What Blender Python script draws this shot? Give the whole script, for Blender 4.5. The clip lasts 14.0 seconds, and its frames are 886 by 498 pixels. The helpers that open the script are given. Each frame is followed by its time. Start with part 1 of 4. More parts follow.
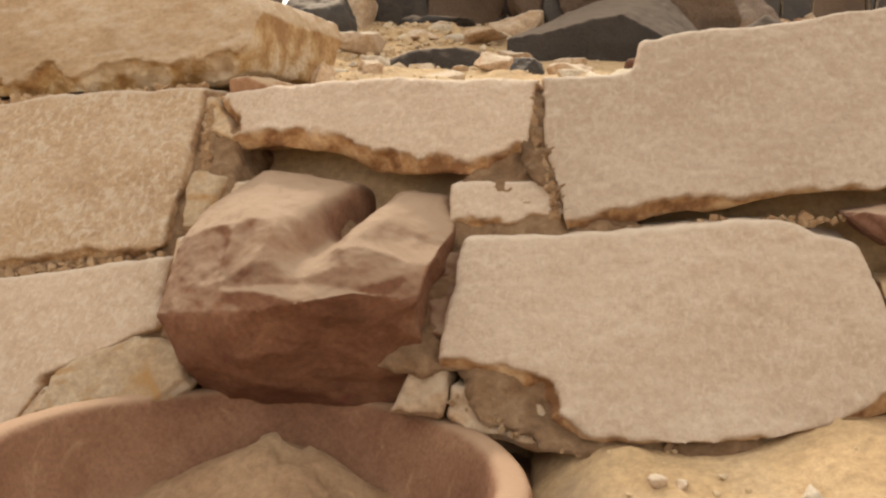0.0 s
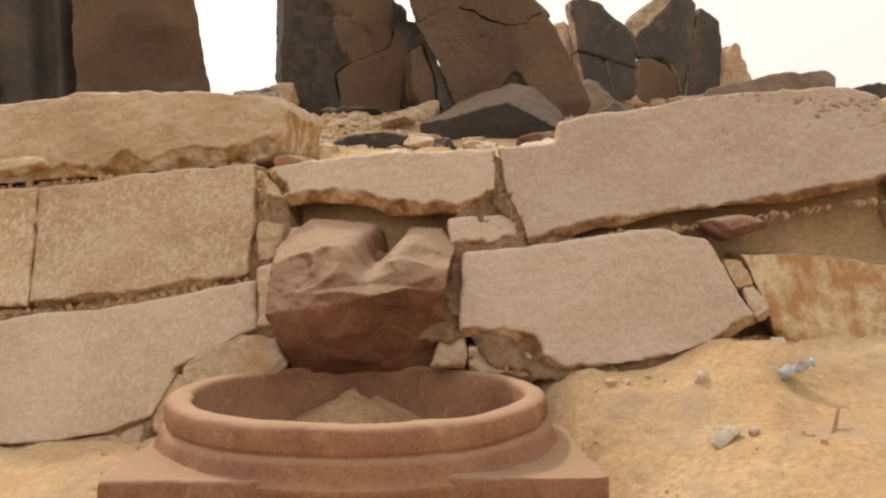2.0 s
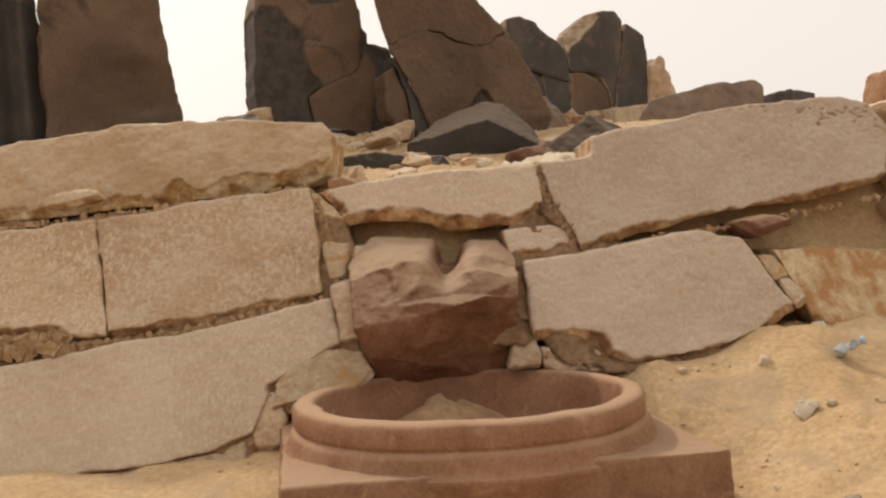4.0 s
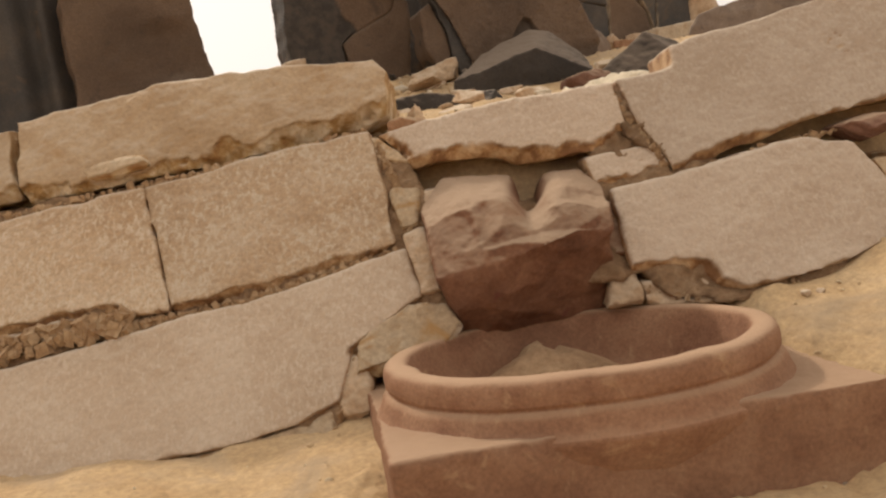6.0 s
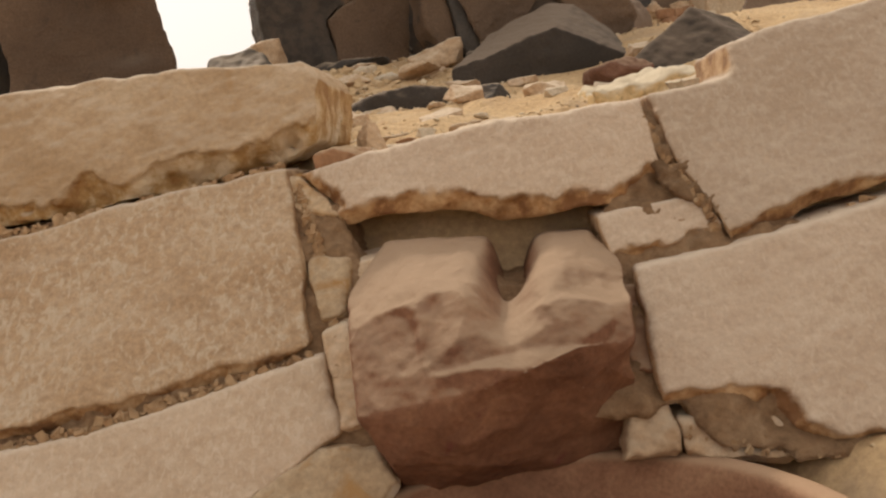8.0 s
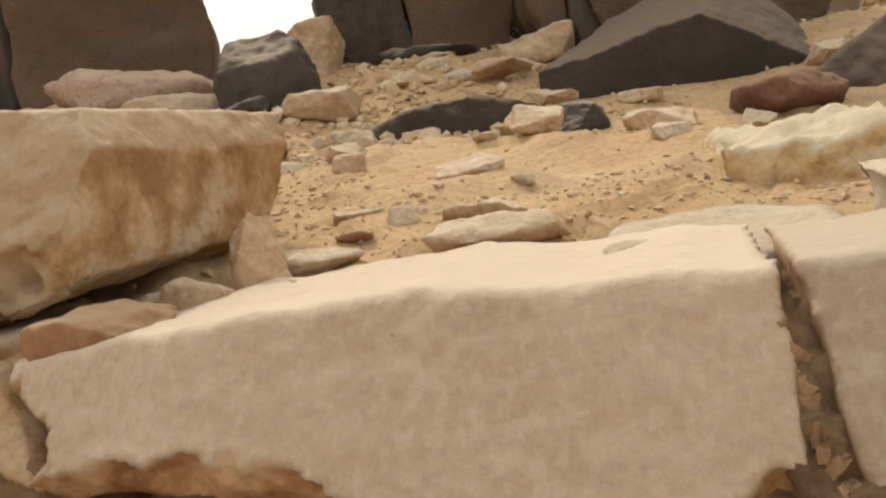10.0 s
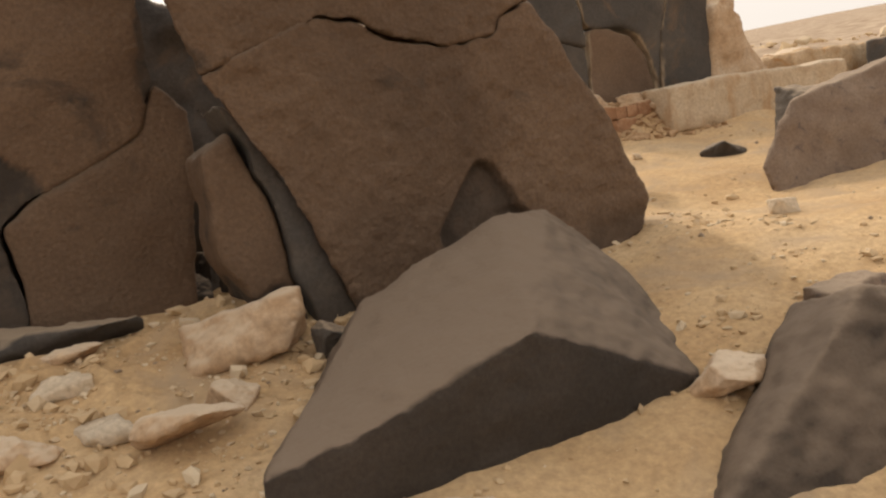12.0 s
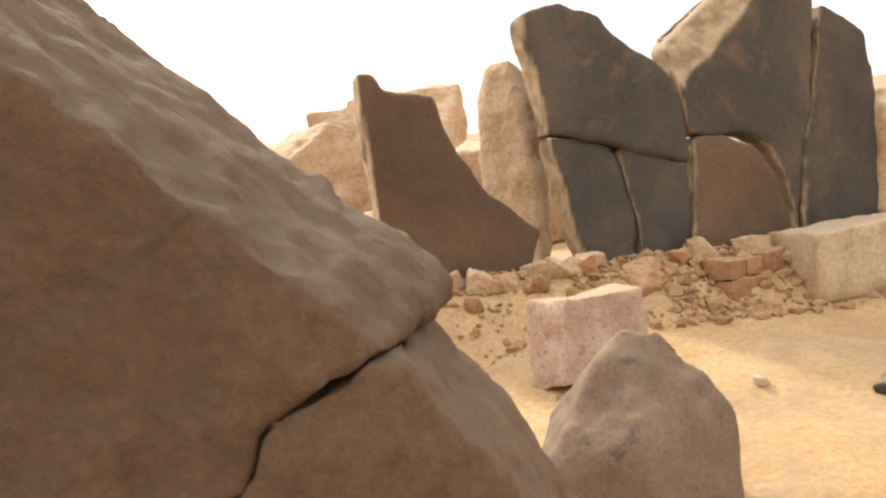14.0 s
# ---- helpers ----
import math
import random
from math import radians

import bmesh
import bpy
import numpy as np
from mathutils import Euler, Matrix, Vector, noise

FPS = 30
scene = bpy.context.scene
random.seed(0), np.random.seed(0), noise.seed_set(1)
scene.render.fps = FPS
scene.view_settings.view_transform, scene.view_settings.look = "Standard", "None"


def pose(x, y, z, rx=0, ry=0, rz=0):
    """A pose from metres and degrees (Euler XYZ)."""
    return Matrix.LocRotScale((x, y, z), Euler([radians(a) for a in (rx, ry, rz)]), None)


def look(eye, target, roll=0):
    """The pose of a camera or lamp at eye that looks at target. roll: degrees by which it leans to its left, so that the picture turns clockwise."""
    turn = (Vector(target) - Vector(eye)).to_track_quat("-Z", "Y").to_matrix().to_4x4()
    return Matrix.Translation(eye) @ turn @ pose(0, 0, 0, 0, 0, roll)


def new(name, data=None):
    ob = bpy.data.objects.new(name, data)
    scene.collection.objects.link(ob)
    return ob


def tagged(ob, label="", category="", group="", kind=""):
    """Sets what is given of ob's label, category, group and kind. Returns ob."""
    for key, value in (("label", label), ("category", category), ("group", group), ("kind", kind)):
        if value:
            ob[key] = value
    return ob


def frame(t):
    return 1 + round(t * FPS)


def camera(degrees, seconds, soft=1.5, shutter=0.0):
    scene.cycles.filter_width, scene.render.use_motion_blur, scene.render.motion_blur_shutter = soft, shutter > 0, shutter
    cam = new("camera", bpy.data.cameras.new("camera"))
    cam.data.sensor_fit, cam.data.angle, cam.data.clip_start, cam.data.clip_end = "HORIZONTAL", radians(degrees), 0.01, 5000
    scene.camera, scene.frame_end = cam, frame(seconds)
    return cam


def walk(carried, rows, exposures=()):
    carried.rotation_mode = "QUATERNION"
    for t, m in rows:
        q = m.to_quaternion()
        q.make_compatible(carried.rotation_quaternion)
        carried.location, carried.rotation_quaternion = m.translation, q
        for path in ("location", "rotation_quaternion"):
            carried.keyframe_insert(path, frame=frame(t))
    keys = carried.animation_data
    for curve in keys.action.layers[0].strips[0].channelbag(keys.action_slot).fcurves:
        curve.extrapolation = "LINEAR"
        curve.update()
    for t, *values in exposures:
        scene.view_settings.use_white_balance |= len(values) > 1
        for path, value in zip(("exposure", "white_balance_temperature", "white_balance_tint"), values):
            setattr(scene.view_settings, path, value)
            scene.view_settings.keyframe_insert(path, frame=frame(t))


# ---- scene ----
cam = camera(52.2, 14.0, soft=2.3)
PATH = [
    (0, (0.0, 0.048, 1.311), (0.058, 2.036, 1.097), 3.1),
    (0.5, (-0.113, -0.428, 1.274), (-0.027, 1.563, 1.106), 1.3),
    (1, (-0.108, -0.733, 1.184), (-0.073, 1.254, 0.951), 1.9),
    (1.5, (-0.444, -0.941, 1.181), (-0.238, 1.048, 1.184), 1.9),
    (2, (-0.699, -1.131, 1.136), (-0.299, 0.828, 1.115), 0.1),
    (2.5, (-0.852, -1.195, 1.173), (-0.415, 0.757, 1.185), -0.5),
    (5, (-1.713, -1.189, 1.106), (-0.963, 0.665, 1.075), -5.1),
    (5.5, (-1.729, -1.108, 1.102), (-1.002, 0.754, 1.034), -6.9),
    (6, (-1.528, -0.811, 1.114), (-0.992, 1.114, 1.018), -8.1),
    (6.5, (-1.388, -0.572, 1.191), (-0.943, 1.372, 1.044), -8.6),
    (7, (-1.166, -0.227, 1.253), (-0.738, 1.723, 1.136), -9.0),
    (7.5, (-1.044, 0.015, 1.341), (-0.562, 1.951, 1.201), -8.2),
    (10, (-0.076, 1.774, 1.698), (-0.019, 3.761, 1.486), -4.7),
    (10.5, (0.006, 2.186, 1.921), (0.096, 4.175, 1.735), -5.8),
    (11, (0.066, 2.689, 2.127), (0.413, 4.653, 1.97), -7.0),
    (11.5, (0.103, 3.14, 2.302), (0.753, 5.026, 2.153), -7.3),
    (12, (0.219, 3.552, 2.567), (0.929, 5.413, 2.393), -7.7),
    (12.5, (0.43, 4.001, 2.824), (1.228, 5.83, 2.694), -6.8),
    (13, (0.788, 4.578, 2.987), (1.573, 6.416, 2.913), -4.9),
    (13.5, (1.202, 5.073, 3.108), (1.906, 6.942, 2.996), -4.5),
    (14, (1.572, 5.542, 3.232), (2.069, 7.478, 3.152), -4.9),
]
EXPO = [(0, 0.3, 6480, 10), (1, 0.18, 6570, 12), (2.5, -0.05, 6650, 13), (5, -0.2, 6650, 13), (6.5, -0.13, 6650, 13), (7.5, -0.18, 6650, 13), (10, -0.08, 6450, 9), (10.5, -0.12, 6600, 12), (11, -0.22, 6650, 13), (11.5, -0.3, 6650, 13), (12.5, 0.35, 6650, 13), (14, 0.62, 6650, 13)]
walk(cam, [(t, look(eye, target, roll)) for t, eye, target, roll in PATH], EXPO)

# ---- light: hazy desert sun behind the ruin, bright dusty sky ----
SUN_EL, SUN_AZ = radians(46), radians(-20)      # azimuth from +y towards +x
world = bpy.data.worlds.new("world")
scene.world = world
world.use_nodes = True
wn, wl = world.node_tree.nodes, world.node_tree.links
sky = wn.new("ShaderNodeTexSky")
sky.sky_type, sky.sun_disc = "NISHITA", False
sky.sun_elevation, sky.sun_rotation = SUN_EL, SUN_AZ
sky.dust_density, sky.air_density, sky.ozone_density = 8.0, 1.0, 1.0
hsv = wn.new("ShaderNodeHueSaturation")
hsv.inputs["Saturation"].default_value, hsv.inputs["Value"].default_value = 0.4, 0.12
wl.new(sky.outputs["Color"], hsv.inputs["Color"])
haze = wn.new("ShaderNodeMix")                     # thick pale dust haze over the whole sky
haze.data_type = "RGBA"
haze.inputs[0].default_value = 0.72
haze.inputs[7].default_value = (1.28, 1.19, 1.06, 1)
wl.new(hsv.outputs["Color"], haze.inputs[6])
wl.new(haze.outputs[2], wn["Background"].inputs["Color"])
wn["Background"].inputs["Strength"].default_value = 1.0
sun_data = bpy.data.lights.new("sun", "SUN")
sun_data.energy, sun_data.angle, sun_data.color = 2.0, radians(4.0), (1.0, 0.90, 0.74)
sun_dir = Vector((math.sin(SUN_AZ) * math.cos(SUN_EL), math.cos(SUN_AZ) * math.cos(SUN_EL), math.sin(SUN_EL)))
sun = new("sun", sun_data)
sun.matrix_world = look(sun_dir * 50, (0, 0, 0))


# ---- noise ----
def hash3(i, j, k, seed):
    h = (i * 374761393 + j * 668265263 + k * 2147483647 + seed * 974634721) & 0xFFFFFFFF
    h = ((h ^ (h >> 13)) * 1274126177) & 0xFFFFFFFF
    h = ((h ^ (h >> 16)) * 2246822519) & 0xFFFFFFFF
    return (h ^ (h >> 15)) / 4294967295.0


def vnoise(p, scale, seed=0):
    """Smooth value noise in -1..1 at points p (n, 3), with cells 1/scale wide."""
    q = np.asarray(p, float) * scale + 1000.0
    c = np.floor(q).astype(np.int64)
    f = q - c
    f = f * f * f * (f * (f * 6 - 15) + 10)
    out = 0
    for dx in (0, 1):
        for dy in (0, 1):
            for dz in (0, 1):
                w = (f[:, 0] if dx else 1 - f[:, 0]) * (f[:, 1] if dy else 1 - f[:, 1]) * (f[:, 2] if dz else 1 - f[:, 2])
                out = out + w * hash3(c[:, 0] + dx, c[:, 1] + dy, c[:, 2] + dz, seed)
    return out * 2 - 1


def fbm(p, scale, octaves=3, seed=0):
    out, amp = 0, 1.0
    for o in range(octaves):
        out = out + amp * vnoise(p, scale * 2.03 ** o, seed + 17 * o)
        amp *= 0.5
    return out


def step01(a, b, v):
    t = np.clip((v - a) / (b - a), 0, 1)
    return t * t * (3 - 2 * t)


# ---- materials ----
def stone_material(name, tones, scale=3.0, grain=60.0, rough=0.9, bump=0.35, spots=None, spot_scale=9.0, spot_cut=0.62, stretch=(1, 1, 1), dust=None, relief=0.004, streaks=None, broken=None, spot_soft=0.12, pits=None, dust_at=(0.46, 0.86), streak_cut=0.44, flecks=None, dust_noise=0.3, streak_size=(11, 11, 1.1), speckle=0.75, broken_scale=11.0):
    """Weathered stone: broad tone changes, fine grain, stains, speckle, dust on what faces up, fine relief."""
    m = bpy.data.materials.new(name)
    m.use_nodes = True
    nt = m.node_tree
    N, L = nt.nodes, nt.links
    bsdf = N["Principled BSDF"]
    bsdf.inputs["Roughness"].default_value = rough
    bsdf.inputs["Specular IOR Level"].default_value = 0.25
    tc = N.new("ShaderNodeTexCoord")
    mp = N.new("ShaderNodeMapping")
    mp.inputs["Scale"].default_value = stretch
    L.new(tc.outputs["Object"], mp.inputs["Vector"])

    def noise_node(s, detail=6.0, r=0.6, vec=None, warp=0.0):
        n = N.new("ShaderNodeTexNoise")
        n.inputs["Scale"].default_value, n.inputs["Detail"].default_value, n.inputs["Roughness"].default_value = s, detail, r
        n.inputs["Distortion"].default_value = warp
        L.new((vec or mp).outputs[0] if vec is None else vec, n.inputs["Vector"])
        return n

    def ramp(stops):
        r = N.new("ShaderNodeValToRGB")
        e = r.color_ramp.elements
        while len(e) < len(stops):
            e.new(0.5)
        for el, (p, c) in zip(e, stops):
            el.position, el.color = p, (*c, 1)
        return r

    def mix(kind, fac, a, b):
        x = N.new("ShaderNodeMix")
        x.data_type, x.blend_type = "RGBA", kind
        if isinstance(fac, float):
            x.inputs[0].default_value = fac
        else:
            L.new(fac, x.inputs[0])
        for sock, v in ((x.inputs[6], a), (x.inputs[7], b)):
            if isinstance(v, tuple):
                sock.default_value = (*v, 1)
            else:
                L.new(v, sock)
        return x.outputs[2]

    broad = noise_node(scale, 7.0, 0.62, warp=0.4)
    n = len(tones)
    r = ramp([(0.28 + 0.44 * i / max(1, n - 1), c) for i, c in enumerate(tones)])
    L.new(broad.outputs["Fac"], r.inputs["Fac"])
    col = r.outputs["Color"]
    info = N.new("ShaderNodeObjectInfo")
    vary = N.new("ShaderNodeMapRange")
    vary.inputs[3].default_value, vary.inputs[4].default_value = 0.88, 1.1
    L.new(info.outputs["Random"], vary.inputs[0])
    g = noise_node(grain, 4.0, 0.7)
    gr = ramp([(0.3, (0.72, 0.70, 0.68)), (0.7, (1.22, 1.22, 1.2))])
    L.new(g.outputs["Fac"], gr.inputs["Fac"])
    col = mix("MULTIPLY", speckle, col, gr.outputs["Color"])
    if spots:
        s = noise_node(spot_scale, 5.0, 0.65, warp=0.8)
        sr = ramp([(spot_cut, (0, 0, 0)), (spot_cut + spot_soft, (1, 1, 1))])
        L.new(s.outputs["Fac"], sr.inputs["Fac"])
        col = mix("MIX", sr.outputs["Color"], col, spots)
    if flecks:                                     # slanting chisel marks of the dressed face
        turn = N.new("ShaderNodeMapping")
        turn.inputs["Rotation"].default_value = (0, radians(24), 0)
        turn.inputs["Scale"].default_value = flecks[0]
        L.new(tc.outputs["Object"], turn.inputs["Vector"])
        s = noise_node(1.0, 3.0, 0.6, vec=turn.outputs[0], warp=0.5)
        patch = noise_node(4.0, 3.0, 0.6)
        both = N.new("ShaderNodeMath")
        both.operation = "MULTIPLY_ADD"
        both.inputs[1].default_value = 0.35
        L.new(patch.outputs["Fac"], both.inputs[0])
        L.new(s.outputs["Fac"], both.inputs[2])
        sr = ramp([(0.665, (0, 0, 0)), (0.84, (flecks[2],) * 3)])
        L.new(both.outputs[0], sr.inputs["Fac"])
        col = mix("MIX", sr.outputs["Color"], col, flecks[1])
    if pits:
        s = noise_node(pits[0], 3.0, 0.55)
        sr = ramp([(pits[1], (0, 0, 0)), (pits[1] + 0.05, (0.75, 0.75, 0.75))])
        L.new(s.outputs["Fac"], sr.inputs["Fac"])
        col = mix("MIX", sr.outputs["Color"], col, pits[2])
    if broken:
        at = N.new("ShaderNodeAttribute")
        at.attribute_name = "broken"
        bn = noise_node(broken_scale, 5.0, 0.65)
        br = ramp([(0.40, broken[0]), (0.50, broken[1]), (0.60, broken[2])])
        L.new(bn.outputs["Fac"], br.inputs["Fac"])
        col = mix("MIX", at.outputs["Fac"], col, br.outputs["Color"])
    if streaks:
        mp2 = N.new("ShaderNodeMapping")
        mp2.inputs["Scale"].default_value = streak_size
        L.new(tc.outputs["Object"], mp2.inputs["Vector"])
        s = noise_node(1.0, 4.0, 0.6, vec=mp2.outputs[0])
        sr = ramp([(streak_cut, (0, 0, 0)), (streak_cut + 0.16, (0.9, 0.9, 0.9))])
        L.new(s.outputs["Fac"], sr.inputs["Fac"])
        col = mix("MIX", sr.outputs["Color"], col, streaks)
    if dust:
        geo = N.new("ShaderNodeNewGeometry")
        sep = N.new("ShaderNodeSeparateXYZ")
        L.new(geo.outputs["Normal"], sep.inputs[0])
        dn = noise_node(7.0, 5.0, 0.6)
        add = N.new("ShaderNodeMath")
        add.operation = "MULTIPLY_ADD"
        L.new(dn.outputs["Fac"], add.inputs[0])
        add.inputs[1].default_value = dust_noise
        L.new(sep.outputs["Z"], add.inputs[2])
        dr = ramp([(dust_at[0], (0, 0, 0)), (dust_at[1], (0.85, 0.85, 0.85))])
        ml = N.new("ShaderNodeMath")
        ml.operation = "MULTIPLY"
        ml.inputs[1].default_value = 0.75
        L.new(add.outputs[0], ml.inputs[0])
        L.new(ml.outputs[0], dr.inputs["Fac"])
        col = mix("MIX", dr.outputs["Color"], col, dust)
    hs = N.new("ShaderNodeHueSaturation")
    L.new(vary.outputs[0], hs.inputs["Value"])
    L.new(col, hs.inputs["Color"])
    L.new(hs.outputs["Color"], bsdf.inputs["Base Color"])
    b1 = noise_node(grain * 0.55, 8.0, 0.72)
    b2 = N.new("ShaderNodeTexVoronoi")
    b2.inputs["Scale"].default_value = grain * 0.8
    L.new(mp.outputs[0], b2.inputs["Vector"])
    hsum = N.new("ShaderNodeMath")
    hsum.operation = "MULTIPLY_ADD"
    L.new(b2.outputs["Distance"], hsum.inputs[0])
    hsum.inputs[1].default_value = 0.35
    L.new(b1.outputs["Fac"], hsum.inputs[2])
    bp = N.new("ShaderNodeBump")
    bp.inputs["Strength"].default_value, bp.inputs["Distance"].default_value = bump, relief * 4
    L.new(hsum.outputs[0], bp.inputs["Height"])
    L.new(bp.outputs["Normal"], bsdf.inputs["Normal"])
    return m


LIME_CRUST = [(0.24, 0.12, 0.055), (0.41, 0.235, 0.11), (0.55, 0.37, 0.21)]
LIMESTONE = stone_material("limestone_dressed", [(0.41, 0.268, 0.156), (0.50, 0.346, 0.216), (0.56, 0.413, 0.278)], 2.4, 60, flecks=((46, 46, 17), (0.64, 0.525, 0.39), 0.75), pits=(60, 0.70, (0.30, 0.19, 0.11)), bump=0.8, relief=0.005, dust=(0.66, 0.545, 0.42), dust_at=(0.52, 0.88), broken=LIME_CRUST)
LIME_SMOOTH = stone_material("limestone_smooth", [(0.425, 0.312, 0.219), (0.48, 0.363, 0.266), (0.53, 0.414, 0.315)], 1.8, 60, flecks=((60, 60, 12), (0.59, 0.48, 0.37), 0.5), pits=(40, 0.73, (0.33, 0.22, 0.14)), bump=0.6, relief=0.004, dust=(0.66, 0.545, 0.42), dust_at=(0.52, 0.88), speckle=0.4, broken=LIME_CRUST)
LIME_WHITISH = stone_material("limestone_whitish", [(0.46, 0.335, 0.228), (0.53, 0.40, 0.287), (0.59, 0.462, 0.345)], 1.8, 60, flecks=((60, 60, 12), (0.64, 0.525, 0.405), 0.6), pits=(40, 0.73, (0.33, 0.22, 0.14)), bump=0.6, relief=0.004, dust=(0.66, 0.545, 0.42), dust_at=(0.52, 0.88), speckle=0.4, broken=LIME_CRUST)
LIME_WORN = stone_material("limestone_worn", [(0.40, 0.265, 0.15), (0.50, 0.35, 0.215), (0.57, 0.43, 0.29)], 3.0, 50, spots=(0.44, 0.27, 0.13), spot_scale=4, spot_cut=0.58, spot_soft=0.16, bump=0.8, relief=0.006, dust=(0.66, 0.545, 0.42), dust_at=(0.52, 0.88), speckle=0.5, broken_scale=5.5, broken=[(0.31, 0.155, 0.055), (0.48, 0.30, 0.13), (0.68, 0.54, 0.37)])
SAND_CRUST = stone_material("sand_crust", [(0.27, 0.165, 0.095), (0.35, 0.225, 0.13), (0.42, 0.29, 0.175)], 5, 40, bump=0.6, relief=0.005, rough=0.95)
LIME_ROUGH = stone_material("limestone_broken", [(0.38, 0.24, 0.135), (0.50, 0.355, 0.23), (0.58, 0.46, 0.345)], 5, 50, spots=(0.34, 0.19, 0.09), spot_scale=6, spot_cut=0.6, bump=0.6, dust=(0.62, 0.51, 0.38))
BASALT = stone_material("basalt", [(0.102, 0.067, 0.045), (0.149, 0.098, 0.065), (0.195, 0.131, 0.088)], 1.6, 70, spots=(0.058, 0.044, 0.035), spot_scale=2.2, spot_cut=0.61, dust_at=(0.30, 0.58), pits=(34, 0.72, (0.19, 0.14, 0.10)), dust_noise=0.12, broken=[(0.052, 0.043, 0.036), (0.068, 0.055, 0.045), (0.088, 0.068, 0.053)], bump=0.6, relief=0.006, rough=0.75, dust=(0.158, 0.116, 0.083))
# broken: pale tan, sunlight painted into dusty edges and the chipped corner
BASALT_FAR = stone_material("basalt_patina", [(0.050, 0.046, 0.043), (0.075, 0.066, 0.059), (0.115, 0.094, 0.075)], 2.2, 70, spots=(0.135, 0.094, 0.063), spot_scale=3, spot_cut=0.58, bump=0.3, rough=0.75, dust=(0.36, 0.28, 0.20), broken=[(0.26, 0.19, 0.12), (0.34, 0.255, 0.17), (0.42, 0.325, 0.225)])
BASALT_BROWN = stone_material("basalt_brown", [(0.080, 0.052, 0.035), (0.120, 0.078, 0.051), (0.160, 0.106, 0.070)], 1.6, 70, bump=0.25, rough=0.75, dust=(0.36, 0.28, 0.20), broken=[(0.26, 0.19, 0.12), (0.34, 0.255, 0.17), (0.42, 0.325, 0.225)])
BASALT_FRESH = stone_material("basalt_grey", [(0.045, 0.042, 0.040), (0.07, 0.062, 0.056), (0.11, 0.09, 0.072)], 2.2, 70, spots=(0.13, 0.09, 0.06), spot_scale=3, spot_cut=0.58, bump=0.3, rough=0.75, dust=(0.36, 0.28, 0.20))
QUARTZITE = stone_material("quartzite", [(0.12, 0.054, 0.031), (0.19, 0.090, 0.051), (0.28, 0.150, 0.086)], 5, 55, spots=(0.14, 0.05, 0.035), spot_scale=7, spot_cut=0.6, bump=0.5, rough=0.85, dust=(0.38, 0.27, 0.18), dust_at=(0.36, 0.70), pits=(46, 0.74, (0.46, 0.33, 0.24)))
BASIN = stone_material("quartzite_basin", [(0.20, 0.096, 0.056), (0.29, 0.153, 0.09), (0.36, 0.208, 0.127)], 4, 80, spots=(0.42, 0.26, 0.15), spot_scale=8, spot_cut=0.6, bump=0.3, rough=0.85, dust=(0.43, 0.285, 0.18))
PALE_PIT = stone_material("limestone_cavernous", [(0.52, 0.335, 0.15), (0.64, 0.455, 0.235), (0.69, 0.54, 0.34)], 6, 30, bump=0.65, relief=0.008, dust=(0.66, 0.57, 0.43), dust_at=(0.3, 0.6), pits=(26, 0.61, (0.42, 0.29, 0.15)))
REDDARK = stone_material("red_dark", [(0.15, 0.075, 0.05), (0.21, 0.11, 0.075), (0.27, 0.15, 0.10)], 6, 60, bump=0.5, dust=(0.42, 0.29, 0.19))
PALE = stone_material("limestone_pale", [(0.49, 0.39, 0.275), (0.58, 0.48, 0.36), (0.65, 0.56, 0.44)], 6, 60, bump=0.5)
LIME_PIT = stone_material("limestone_pitted", [(0.46, 0.32, 0.20), (0.58, 0.44, 0.31), (0.66, 0.54, 0.42)], 5, 30, bump=1.0, relief=0.01)
BASALT_DUSTY = stone_material("basalt_dusty", [(0.040, 0.034, 0.029), (0.060, 0.048, 0.039), (0.09, 0.068, 0.053)], 2.2, 80, bump=0.4, rough=0.8, dust=(0.245, 0.185, 0.135), dust_at=(0.38, 0.74))
LIME_PATCHY = stone_material("limestone_patchy", [(0.425, 0.287, 0.165), (0.535, 0.395, 0.255), (0.62, 0.50, 0.36)], 3.5, 45, spots=(0.46, 0.265, 0.11), spot_scale=5, spot_cut=0.52, spot_soft=0.11, bump=0.7, relief=0.006, broken=[(0.36, 0.19, 0.075), (0.58, 0.415, 0.235), (0.70, 0.59, 0.44)])
LIME_STREAK = stone_material("limestone_ochre", [(0.45, 0.32, 0.17), (0.56, 0.43, 0.26), (0.62, 0.50, 0.34)], 3.0, 45, streaks=(0.37, 0.18, 0.065), streak_cut=0.43, bump=0.5)
LIME_DRIP = stone_material("limestone_drip", [(0.45, 0.33, 0.22), (0.55, 0.43, 0.30), (0.62, 0.51, 0.38)], 3.0, 45, streaks=(0.44, 0.255, 0.115), streak_cut=0.54, streak_size=(4.5, 4.5, 1.0), bump=0.5, dust=(0.60, 0.49, 0.36))
SAND = stone_material("sand", [(0.43, 0.278, 0.143), (0.515, 0.357, 0.197), (0.575, 0.425, 0.26)], 1.5, 40, spots=(0.40, 0.295, 0.19), spot_scale=2.2, spot_cut=0.50, spot_soft=0.2, bump=0.6, relief=0.005, rough=0.95)
MORTAR = stone_material("rubble_mortar", [(0.19, 0.112, 0.06), (0.30, 0.187, 0.105), (0.42, 0.285, 0.175)], 9, 40, bump=0.9, relief=0.008)
PINK = stone_material("granite_pink", [(0.36, 0.25, 0.20), (0.45, 0.33, 0.27), (0.52, 0.42, 0.36)], 6, 90, spots=(0.25, 0.17, 0.14), spot_scale=30, spot_cut=0.56, bump=0.5, dust=(0.5, 0.38, 0.25))
